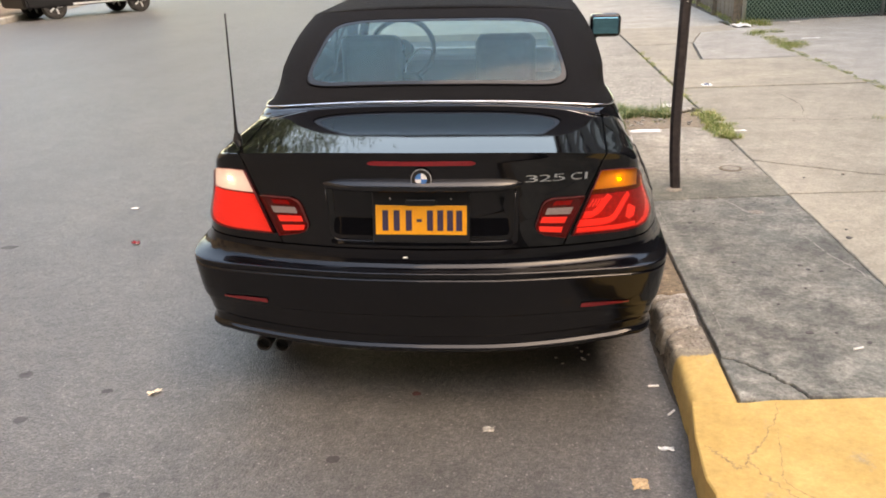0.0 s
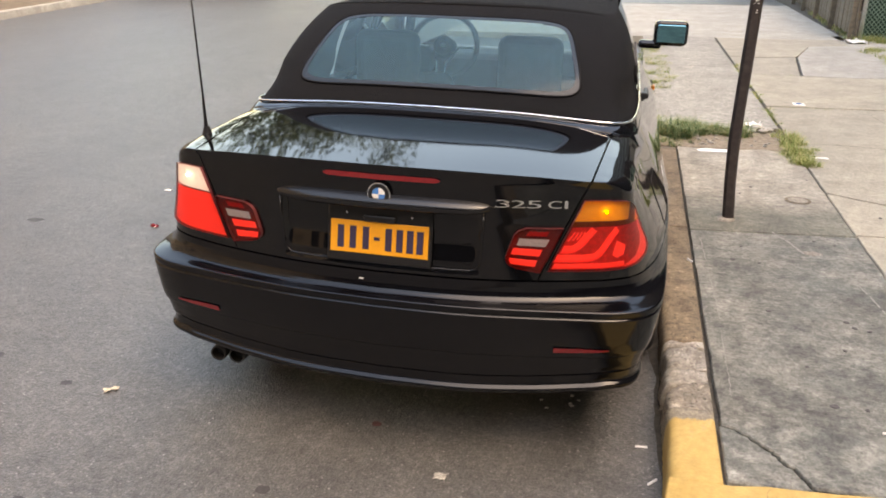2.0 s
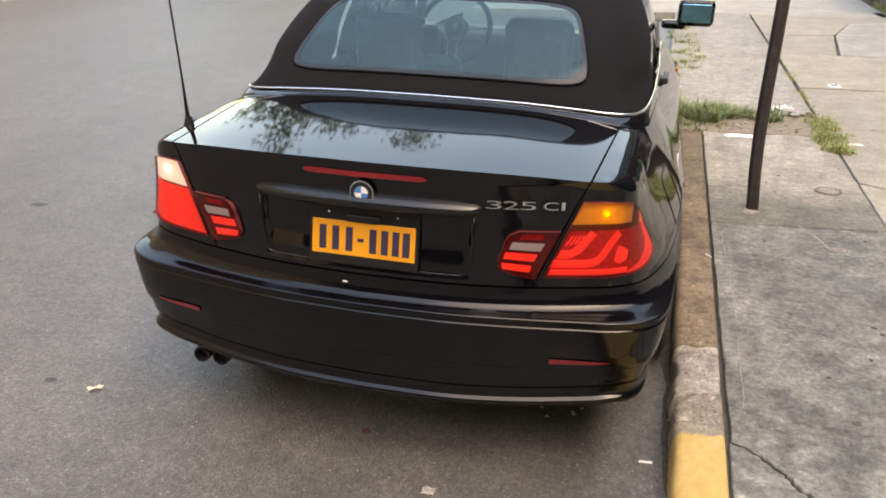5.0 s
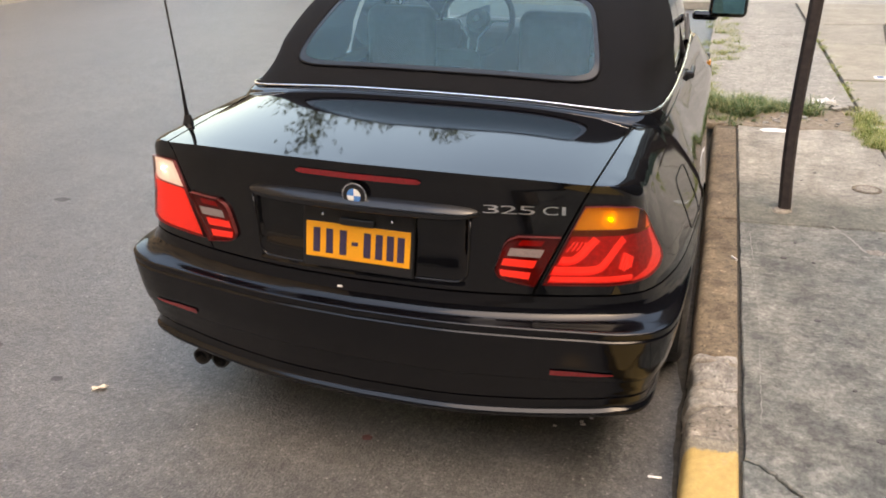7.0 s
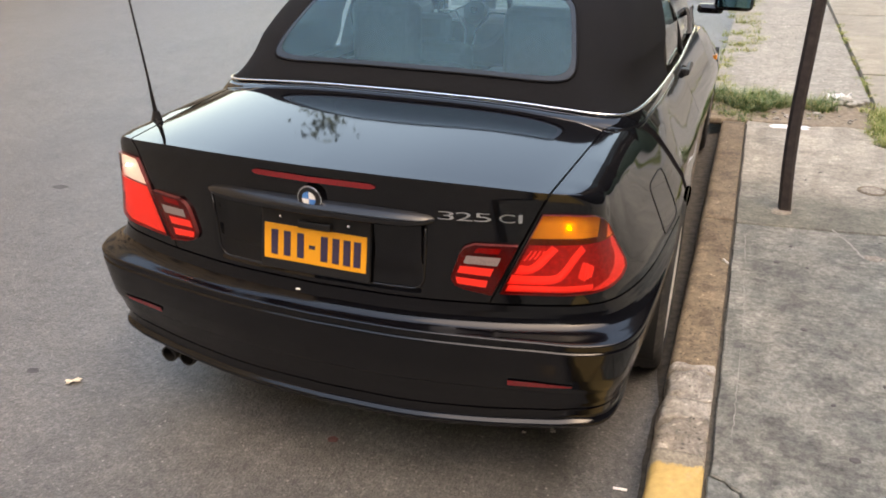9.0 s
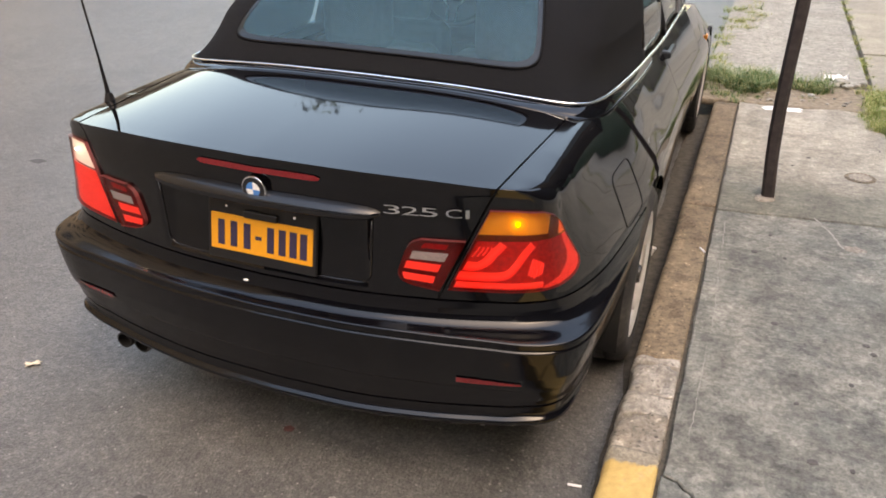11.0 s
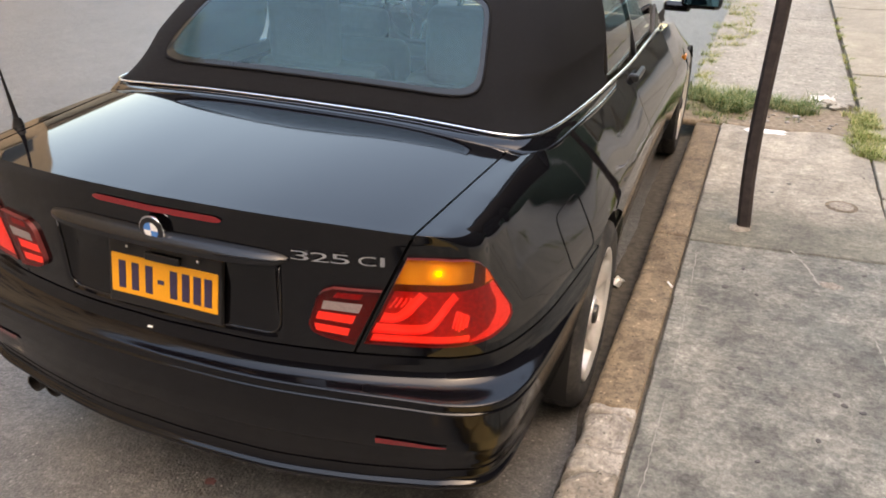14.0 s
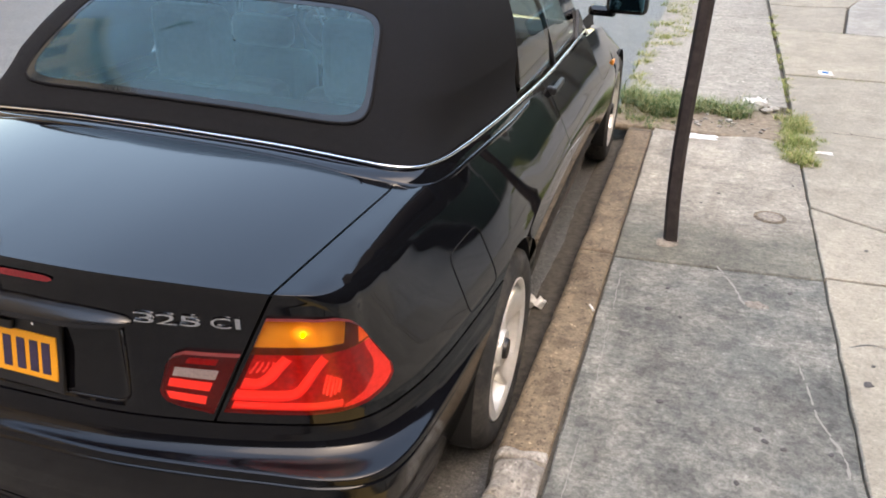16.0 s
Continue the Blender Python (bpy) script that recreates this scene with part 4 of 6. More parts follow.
# bright rail round the roof's base
path = [(math.copysign(1, t) * catmull(RAIL, abs(t))[0] if t else 0, catmull(RAIL, abs(t))[1] - 0.006 * max(0, 1 - abs(t) / 5), catmull(RAIL, abs(t))[2] + 0.003) for t in lin(-10, 10, 161)]
cv, cf = tube(path, 0.0036, 8, taper=[0.0036 + 0.0028 * min(1, max(0, (abs(t) - 4.5) / 2)) for t in lin(-10, 10, 161)])
link("chrome_rail", cv, cf, M_CHROME, car, "thin bright chrome rail")

# side windows, pillars, windscreen
for sd in (1, -1):
    for name, y0, y1, q0, q1 in (("quarter_window", 1.69, 2.275, 1.77, 2.215), ("door_window", 2.29, 3.06, 2.23, 2.66)):
        v = []
        for f in lin(0, 1, 8):
            for a in lin(0, 1, 10):
                lo = np.array([0.722, y0 + (y1 - y0) * a, float(np.interp(y0 + (y1 - y0) * a, [1.4, 1.7, 2.2, 2.9], [.928, .914, .905, .899]))])
                hi = np.array([0.606 - 0.03 * max(0, a - 0.6) * (name == "door_window"), q0 + (q1 - q0) * a, 1.278])
                p = lo + (hi - lo) * f
                v.append((sd * (p[0] + 0.02 * math.sin(math.pi * f)), p[1], p[2]))
        w = link(name, v, grid_faces(8, 10, 0, sd < 0), M_GLASS_SIDE, car, "clear side window glass")
        w.visible_shadow = False
    sv, sf = tube([(sd * (0.73 + (0.575 - 0.73) * f + 0.02 * math.sin(math.pi * f)), 2.283 - 0.06 * f, 0.892 + 0.388 * f) for f in lin(0, 1, 9)], 0.011, 6)
    link("window_pillar", sv, sf, M_TRIM, car)
    sv, sf = tube([(sd * x, y, z) for x, y, z in ((0.73, 3.10, 0.86), (0.69, 2.98, 0.95), (0.62, 2.82, 1.14), (0.56, 2.66, 1.30))], 0.03, 8)
    link("windscreen_pillar", sv, sf, M_PAINT, car)
    sv, sf = tube([(sd * x, y, z) for x, y, z in ((0.562, 1.82, 1.287), (0.565, 2.2, 1.30), (0.56, 2.66, 1.31))], 0.022, 8)
    link("roof_edge", sv, sf, M_CLOTH, car)
    # black panel that carries the mirror, in the window's front corner
    pv = [(sd * 0.735, 2.86, 0.893), (sd * 0.735, 3.10, 0.893), (sd * 0.715, 2.93, 1.02), (sd * 0.722, 2.86, 0.893), (sd * 0.722, 3.10, 0.893), (sd * 0.702, 2.93, 1.02)]
    link("mirror_panel", pv, [(0, 1, 2), (5, 4, 3), (0, 3, 4, 1), (1, 4, 5, 2), (2, 5, 3, 0)], M_TRIM, car, smooth=False)
    # door handle
    d = bpy.data.objects["door"] if sd > 0 else bpy.data.objects["door.001"]
    hp = surf(sd * s_of_y(2.115), 0.862)
    hb = join_bm(box_bm((0.022, 0.19, 0.030), (hp[0] + sd * 0.018, hp[1], 0.862), 0.009), box_bm((0.03, 0.035, 0.035), (hp[0] + sd * 0.004, hp[1] - 0.08, 0.862), 0.008))
    part("handle", hb, M_TRIM, d, "black pull handle")
    # door mirror
    mir = part("door_mirror", join_bm(box_bm((0.205, 0.10, 0.150), (sd * 0.918, 3.16, 1.055), 0.032, 3), box_bm((0.14, 0.06, 0.05), (sd * 0.80, 3.16, 0.985), 0.018)), M_PAINT, car, "black door mirror")
    part("mirror_glass", box_bm((0.165, 0.010, 0.106), (sd * 0.918, 3.107, 1.055), 0.0045), M_MIRROR, mir, "blue-tinted mirror glass")
v = [(x, y, z) for y, z, w in ((3.12, 0.93, 0.69), (2.90, 1.12, 0.63), (2.66, 1.305, 0.555)) for x in lin(-w, w, 9)]
ws = link("windscreen", v, grid_faces(3, 9), M_GLASS_SIDE, car, "clear windscreen")
ws.visible_shadow = False


# wheels
def wheel(at, sd):
    w = new("wheel")
    w.parent = car
    w.location = at
    w.rotation_euler = (0.35 if at[1] < 2 else 0.1, 0, 0 if sd > 0 else math.pi)
    prof = [(0.222, -0.10), (0.285, -0.112), (0.308, -0.10), (0.316, -0.07), (0.317, -0.05), (0.311, -0.047), (0.311, -0.040), (0.317, -0.037), (0.318, 0.037), (0.312, 0.040), (0.312, 0.047), (0.317, 0.05), (0.316, 0.07), (0.308, 0.10), (0.285, 0.114), (0.25, 0.116), (0.222, 0.104)]
    link("tyre", *lathe(prof, 64), M_RUBBER, w, "dusty black tyre")
    rimp = [(0.205, -0.10), (0.200, -0.02), (0.205, 0.05), (0.213, 0.085), (0.224, 0.104), (0.224, 0.109), (0.219, 0.110), (0.206, 0.098)]
    rim = link("rim", *lathe(rimp, 64), M_RIM, w, "silver alloy rim with five broad spokes")
    part("hub", cyl_bm(0.075, 0.05, "x", (0.072, 0, 0), 28, 0.055), M_RIM, rim)
    part("hub_cap", cyl_bm(0.034, 0.012, "x", (0.102, 0, 0), 24, 0.03), M_TRIM, rim)
    part("brake_disc", cyl_bm(0.15, 0.02, "x", (-0.01, 0, 0), 40), M_STEEL, rim)
    for k in range(5):
        a = 2 * math.pi * k / 5
        v = []
        for f in lin(0, 1, 6):
            r = 0.05 + 0.158 * f
            half = 0.034 + 0.016 * abs(f - 0.35) + 0.012 * f
            h = 0.082 + 0.016 * f - 0.02 * math.sin(math.pi * f)
            for o, dz in ((-half, -0.03), (-half, 0.0), (-half * 0.75, 0.008), (-half * .2, 0.004), (half * .2, 0.004), (half * 0.75, 0.008), (half, 0.0), (half, -0.03)):
                v.append((h + dz, r * math.cos(a) - o * math.sin(a), r * math.sin(a) + o * math.cos(a)))
        link("spoke", v, grid_faces(6, 8, 0, True), M_RIM, rim)


for sd in (1, -1):
    wheel((sd * 0.768, REAR_Y, WHEEL_Z), sd)
    wheel((sd * 0.755, FRONT_Y, WHEEL_Z), sd)
    for yc in (REAR_Y, FRONT_Y):
        v = []
        for k in range(25):
            a = math.pi * (-0.12 + 1.24 * k / 24)
            for x in (0.52, 0.862):
                v.append((sd * x, yc + ARCH_R * math.cos(a), WHEEL_Z + ARCH_R * math.sin(a)))
        link("arch_liner", v, grid_faces(25, 2), M_UNDER, car)


# rear lamps
LAMP_END = 5.53
LAMP_TOP = smooth_table([(0, .884), (3.40, .884), (4.15, .877), (4.52, .862), (4.84, .838), (5.10, .803), (5.34, .765), (5.58, .722)], 0.25)
LAMP_LOW = smooth_table([(0, .671), (3.40, .667), (4.20, .669), (4.84, .677), (5.16, .686), (5.38, .695), (5.58, .716)], 0.2)


def lamp_pt(sd, al, be, off):
    """Outer lamp on the wing: al round from the inner edge, be up."""
    z = 0.67 + 0.214 * be
    for _ in range(2):
        s0 = s_up(seam_x(z) + 0.009)
        s = s0 + (LAMP_END - s0) * al
        z = LAMP_LOW(s) + (LAMP_TOP(s) - LAMP_LOW(s)) * be
    return surf(sd * s, z, off)


def lamp_share(z, al):
    """The be at which the lamp reaches the height z."""
    s0 = s_up(seam_x(z) + 0.009)
    s = s0 + (LAMP_END - s0) * al
    return min(1.0, max(0.0, (z - LAMP_LOW(s)) / (LAMP_TOP(s) - LAMP_LOW(s))))


def lamp_sheet(sd, a0, a1, b0, b1, off, na=30, nb=12, fn=lamp_pt):
    v = [fn(sd, a, b, off) for b in lin(b0, b1, nb) for a in lin(a0, a1, na)]
    return v, grid_faces(nb, na, 0, sd < 0)


def ribbon(sd, pts, width, off, fn=lamp_pt, n=20):
    """A flat light guide along (al, be) points; its sides run down to the bowl."""
    v = []
    for i in range(n):
        t = i / (n - 1) * (len(pts) - 1)
        p = catmull(pts, t)
        d = catmull(pts, min(t + 0.1, len(pts) - 1)) - catmull(pts, max(t - 0.1, 0))
        d = d / max(np.hypot(d[0] * 1.6, d[1]), 1e-6)
        nx, ny = -d[1] / 1.6, d[0] * 1.6
        for w, o in ((-0.5, off - 0.006), (-0.5, off), (0, off + 0.001), (0.5, off), (0.5, off - 0.006)):
            v.append(fn(sd, p[0] + nx * w * width, p[1] + ny * w * width, o))
    return v, grid_faces(n, 5, 0, sd < 0)


AMB = 0.808
for sd in (1, -1):
    cover = M_LENS_AMBER if sd > 0 else M_LENS_CLEAR
    lampo = link("tail_lamp", *lamp_sheet(sd, 0, 1, 0, 1, 0.0005), M_LAMP_DARK, car, "red tail lamp with %s turn signal" % ("an amber" if sd > 0 else "a clear"))

    def amb_pt(sd, al, be, off):
        """Signal area above the red one."""
        k = lamp_share(AMB, al * 0.90)
        return lamp_pt(sd, al * 0.90, k + (1 - k) * be, off)

    def red_pt(sd, al, be, off):
        """Red area below the signal, up to the outer tip."""
        return lamp_pt(sd, al, lamp_share(AMB, al) * be if al < 0.90 else be, off)

    def band_pt(sd, al, be, off):
        """Bright band round the lamp's outer end."""
        a0 = float(np.interp(be, [0.0, 0.08, 0.16, 0.35, 0.6, 0.85, 1.0], [0.60, 0.62, 0.76, 0.85, 0.86, 0.80, 0.78]))
        return red_pt(sd, a0 + (1 - a0) * al, be, off)
    link("red_lens", *lamp_sheet(sd, 0, 1, 0, 1, 0.010, 60, 16, red_pt), M_LENS_RED, lampo, "glossy red lens").visible_shadow = False
    link("signal_lens", *lamp_sheet(sd, 0, 1, 0, 1, 0.010, 30, 12, amb_pt), cover, lampo, "amber turn signal lens" if sd > 0 else "clear turn signal lens").visible_shadow = False
    if sd > 0:
        link("signal_reflector", *lamp_sheet(sd, 0.0, 0.64, 0.16, 1.0, 0.002, 30, 12, amb_pt), M_REFLECT, lampo)
        link("signal_rim", *lamp_sheet(sd, 0.80, 1.0, 0.0, 1.0, 0.004, 12, 8, amb_pt), M_BOWL, lampo)
        link("lamp_bowl", *lamp_sheet(sd, 0.02, 0.90, 0.02, 0.96, 0.002, 40, 12, red_pt), M_RED_BOWL, lampo)
        link("outer_band", *lamp_sheet(sd, 0.0, 0.995, 0.02, 0.98, 0.004, 20, 20, band_pt), M_BOWL, lampo)
        link("light_guide", *ribbon(sd, [(.02, .315), (.085, .315), (.125, .38), (.15, .48), (.19, .60)], 0.105, 0.0065), M_GUIDE, lampo)
        link("light_guide", *ribbon(sd, [(.01, .185), (.20, .185), (.29, .225), (.345, .36), (.385, .48), (.44, .60)], 0.105, 0.0065, n=28), M_GUIDE, lampo)
        link("light_guide", *ribbon(sd, [(.02, .07), (.3, .07), (.60, .075)], 0.070, 0.0065), M_GUIDE, lampo)
        # ribbed reflector beside the guides
        for k in range(5):
            link("rib", *ribbon(sd, [(.46 + .026 * k, .17 + .02 * abs(k - 2)), (.465 + .027 * k, .30), (.475 + .024 * k, .42 - .015 * k)], 0.030, 0.006, n=8), M_GUIDE if k in (1, 3, 4) else M_BOWL, lampo)
        for k in range(4):
            link("rib", *ribbon(sd, [(.035 + .026 * k, .43 + .01 * k), (.045 + .026 * k, .50), (.05 + .024 * k, .56)], 0.018, 0.005, n=8), M_BOWL, lampo)
    else:
        link("signal_reflector", *lamp_sheet(sd, 0.0, 1.0, 0.0, 1.0, 0.002, 30, 12, amb_pt), M_PINK, lampo)
        link("lamp_bowl", *lamp_sheet(sd, 0.02, 0.98, 0.02, 0.96, 0.002, 30, 12, red_pt), M_BOWL, lampo)
    b = lamp_pt(sd, 0.25, 0.84, 0.006)
    bm = bmesh.new()
    bmesh.ops.create_icosphere(bm, subdivisions=2, radius=0.0034, matrix=Matrix.Translation(b))
    part("bulb", bm, M_BULB if sd > 0 else M_BULB_WARM, lampo, "small glowing bulb", True)
    # edge of the lens, closing it to the body
    rim = [(a, 0) for a in lin(0, 1, 40)] + [(a, 1) for a in lin(1, 0, 40)]
    v = []
    for a, b in rim:
        v += [lamp_pt(sd, a, b, 0.010), lamp_pt(sd, a, b, 0.0)]
    n = len(rim)
    link("lens_edge", v, [(2 * i, 2 * i + 1, 2 * ((i + 1) % n) + 1, 2 * ((i + 1) % n)) for i in range(n)], M_LAMP_EDGE, lampo)

    def fog_pt(sd, al, be, off):
        z = 0.664 + 0.137 * be
        x1 = seam_x(z) - 0.008
        x0 = float(np.interp(z, [.664, .672, .682, .70, .77, .786, .794, .801], [.410, .390, .381, .376, .396, .404, .414, .432]))
        return surf(sd * s_up(x0 + (x1 - x0) * al), z + 0.013 * (1 - al) * (1 - be), off)
    lampi = link("inner_tail_lamp", *lamp_sheet(sd, 0, 1, 0, 1, 0.003, 20, 14, fog_pt), M_LAMP_DARK, car, "dark red inner lamp with a white reversing strip")
    link("red_lens", *lamp_sheet(sd, 0, 1, 0, 1, 0.012, 20, 14, fog_pt), M_LENS_RED, lampi).visible_shadow = False
    link("reversing_strip", *lamp_sheet(sd, 0.14, 0.80, 0.60, 0.77, 0.0135, 8, 4, fog_pt), M_STRIP, lampi, "clear reversing light strip")
    for b0, b1 in ((0.36, 0.52), (0.12, 0.27)):
        link("light_bar", *lamp_sheet(sd, 0.10, 0.78, b0, b1, 0.008, 8, 4, fog_pt), M_GUIDE, lampi)
    link("light_bar", *lamp_sheet(sd, 0.26, 0.72, 0.82, 0.93, 0.008, 8, 4, fog_pt), M_RED_INNER, lampi)
    rim = [(a, 0) for a in lin(0, 1, 14)] + [(1, b) for b in lin(0, 1, 14)] + [(a, 1) for a in lin(1, 0, 14)] + [(0, b) for b in lin(1, 0, 14)]
    v = []
    for a, b in rim:
        v += [fog_pt(sd, a, b, 0.012), fog_pt(sd, a, b, 0.0)]
    n = len(rim)
    link("lens_edge", v, [(2 * i, 2 * i + 1, 2 * ((i + 1) % n) + 1, 2 * ((i + 1) % n)) for i in range(n)], M_LAMP_EDGE, lampi)
    # bumper reflector
    v = [surf(sd * s_of_x(x), z, 0.004) for f in lin(0, 1, 4) for x in lin(0.54, 0.705, 12) for z in [0.421 + 0.010 * ((x - 0.54) / 0.165) ** 2 + 0.017 * f * (1 - 0.75 * ((x - 0.54) / 0.165) ** 2)]]
    link("bumper_reflector", v, grid_faces(4, 12, 0, sd < 0), M_REDREF, bumper, "narrow red reflector")


def on_lid(x, z, off):
    return surf(s_up(x), z, off, True)


# third brake light, handle bar, plate
v = [on_lid(x + 0.010, 0.929 + dz * math.sqrt(1 - (abs(x) / 0.1755) ** 24), 0.003) for dz in lin(-0.0075, 0.0075, 4) for x in lin(-0.175, 0.175, 31)]
link("brake_light", v, grid_faces(4, 31), M_REDREF, lid, "long thin red brake light")
v = []
for i, x in enumerate(lin(-0.318, 0.335, 61)):
    k = math.sqrt(max(0.02, 1 - (abs(x - 0.0085) / 0.3285) ** 6))
    for z, o in ((0.838, -0.002), (0.836, 0.018), (0.846, 0.032), (0.862, 0.028), (0.874, 0.012), (0.878, -0.002)):
        sx = s_up(x)
        v.append(surf(sx, 0.857 + (z - 0.857) * k, o * k))
link("boot_handle_bar", v, grid_faces(61, 6), M_BAR, lid, "black handle bar above the plate")
edge = [(-0.312, 0.838), (-0.309, 0.77), (-0.305, 0.70)] + [(-0.270 - 0.035 * math.cos(a), 0.690 - 0.032 * math.sin(a)) for a in lin(0.15, math.pi / 2, 7)]
edge += [(x, 0.658) for x in lin(-0.20, 0.20, 9)] + [(-x, z) for x, z in edge[::-1]]
ev, ef = tube([on_lid(x, z, 0.0012) for x, z in edge], 0.0034, 6)
link("recess_edge", ev, ef, M_BAR, lid, "raised glossy edge round the plate recess")
PL = Matrix.Translation((0.003, 0.087, 0.739)) @ pose(0, 0, 0, 90 - 10, 0, 0)


def flat_bm(size, at, bevel=0.0):
    bm = box_bm(size, at, bevel, 2)
    bmesh.ops.transform(bm, matrix=PL, verts=bm.verts)
    return bm


frame_p = part("plate_frame", flat_bm((0.322, 0.172, 0.012), (0, 0.006, 0), 0.004), M_TRIM, lid, "black plate frame")
plate = part("number_plate", flat_bm((0.302, 0.098, 0.006), (0, -0.004, 0.006), 0.002), M_PLATE, lid, "orange-yellow plate with dark characters")
for x in (-0.118, -0.080, -0.040, 0.030, 0.064, 0.096, 0.126):
    part("plate_bar", flat_bm((0.020, 0.068, 0.002), (x, -0.005, 0.0098)), M_INK, plate)
part("plate_bar", flat_bm((0.018, 0.010, 0.002), (-0.006, -0.005, 0.0098)), M_INK, plate)
for x in (-0.10, 0.10):
    part("plate_screw", flat_bm((0.007, 0.007, 0.003), (x, 0.068, 0.0125), 0.001), M_CHROME, frame_p)
part("plate_light", flat_bm((0.10, 0.02, 0.012), (0.0, 0.055, 0.010), 0.004), M_TRIM, frame_p)

# round badge
bc = surf(1e-6, 0.882, 0.013)
badge = part("round_badge", cyl_bm(0.034, 0.006, "y", (0.010, bc[1], 0.882), 48, bevel=0.001), M_CHROME, lid, "round chrome-rimmed badge, quartered blue and white")
part("badge_ring", cyl_bm(0.0305, 0.002, "y", (0.010, bc[1] - 0.0037, 0.882), 48), M_TRIM, badge)
for k in range(4):
    bm = bmesh.new()
    vs_ = [bm.verts.new((0.010, bc[1] - 0.0052, 0.882))] + [bm.verts.new((0.010 + 0.0195 * math.cos(math.pi / 2 * (k + i / 10)), bc[1] - 0.0052, 0.882 + 0.0195 * math.sin(math.pi / 2 * (k + i / 10)))) for i in range(11)]
    bm.faces.new(vs_)
    part("badge_quarter", bm, M_WHITE if k % 2 == 0 else M_BLUE, badge, "white quarter" if k % 2 == 0 else "blue quarter")

# model lettering, one raised character at a time
for ch, x0, x1 in (("3", 0.0, 0.040), ("2", 0.044, 0.084), ("5", 0.088, 0.128), ("C", 0.147, 0.184), ("I", 0.192, 0.201)):
    fc = bpy.data.curves.new("lettering", "FONT")
    fc.body, fc.size, fc.extrude, fc.offset = ch, 1.0, 0.04, -0.006
    fo = new("lettering_curve", fc)
    bpy.context.view_layer.update()
    me = bpy.data.meshes.new_from_object(fo.evaluated_get(bpy.context.evaluated_depsgraph_get()))
    bpy.data.objects.remove(fo)
    xs_, ys_ = [v.co.x for v in me.vertices], [v.co.y for v in me.vertices]
    for v in me.vertices:
        x = 0.342 + x0 + (v.co.x - min(xs_)) / (max(xs_) - min(xs_)) * (x1 - x0)
        z = 0.861 + (v.co.y - min(ys_)) / (max(ys_) - min(ys_)) * 0.0225
        v.co = on_lid(x, z, 0.0025 + v.co.z * 0.05)
    me.materials.append(M_CHROME)
    lo_ = new("badge_character", me)
    lo_.parent = lid
    lo_["label"] = "chrome badge character"

# tail pipes, aerial, fuel flap
for x in (-0.588, -0.520):
    v, f = lathe([(0.022, 0.0), (0.027, 0.0), (0.028, 0.012), (0.027, 0.18), (0.022, 0.18)], 28, "y")
    tp = link("tail_pipe", [(a + x, b + 0.15, c + 0.226) for a, b, c in v], f, M_STEEL, car, "dark steel tail pipe")
    part("pipe_bore", cyl_bm(0.022, 0.01, "y", (x, 0.185, 0.226), 24), M_UNDER, tp)
ax, ay = -0.685, 0.36
aerial = link("aerial", *tube([(ax, ay, deck_z(ax, ay) - 0.01), (ax, ay - 0.005, 0.99), (ax + 0.01, ay - 0.025, 1.08), (ax + 0.043, ay - 0.10, 1.385)], 0.004, 8, taper=[0.009, 0.006, 0.0035, 0.003]), M_TRIM, car, "thin black whip aerial")
part("aerial_base", cyl_bm(0.018, 0.03, "z", (ax, ay, deck_z(ax, ay) + 0.004), 20, 0.010), M_TRIM, aerial)
v = []
rimp = []
for k in range(40):
    a, b = rounded(2 * math.pi * k / 40, 0.095, 0.085, 0.02)
    rimp.append(surf(s_of_y(0.735 + a * 1.3), 0.730 + b * 0.9, 0.0015))
fv, ff = tube(rimp, 0.0011, 4, True)
link("fuel_flap", fv, ff, M_UNDER, bpy.data.objects["quarter_panel"], "round-cornered fuel flap gap")

# cabin
for sd in (1, -1):
    seat = part("front_seat", box_bm((0.52, 0.50, 0.16), (sd * 0.37, 2.25, 0.52), 0.05, 3), M_LEATHER, car, "grey leather front seat")
    part("seat_back", box_bm((0.42, 0.14, 0.50), (sd * 0.385, 1.93, 0.69), 0.065, 4, None), M_LEATHER, seat)
    part("head_rest", box_bm((0.26, 0.09, 0.13), (sd * 0.40, 1.93, 1.0), 0.045, 3), M_LEATHER, seat)
    rear = part("rear_seat", box_bm((0.52, 0.15, 0.42), (sd * 0.30, 1.42, 0.74), 0.05, 3), M_LEATHER, car, "grey leather rear seat back")
    part("rear_head_rest", box_bm((0.275, 0.10, 0.27), (sd * 0.31 - 0.04, 1.38, 1.06), 0.045, 4), M_LEATHER, rear, "tall rounded head rest")
part("parcel_shelf", box_bm((1.1, 0.40, 0.03), (0, 1.12, 0.92), 0.01), M_DASH, car)
part("dashboard", box_bm((1.34, 0.42, 0.28), (0, 2.98, 0.78), 0.06, 3), M_DASH, car)
SW = Matrix.Translation((-0.365, 2.56, 0.985)) @ pose(0, 0, 0, 66, 0, 0)
wv, wf = tube([SW @ Vector((0.188 * math.cos(2 * math.pi * k / 40), 0.188 * math.sin(2 * math.pi * k / 40), 0)) for k in range(40)], 0.016, 8, True)
stw = link("steering_wheel", wv, wf, M_DASH, car, "three-spoke steering wheel")
bm = cyl_bm(0.066, 0.045, "z", (0, 0, 0), 24, 0.055)
bmesh.ops.transform(bm, matrix=SW, verts=bm.verts)
part("wheel_boss", bm, M_DASH, stw)
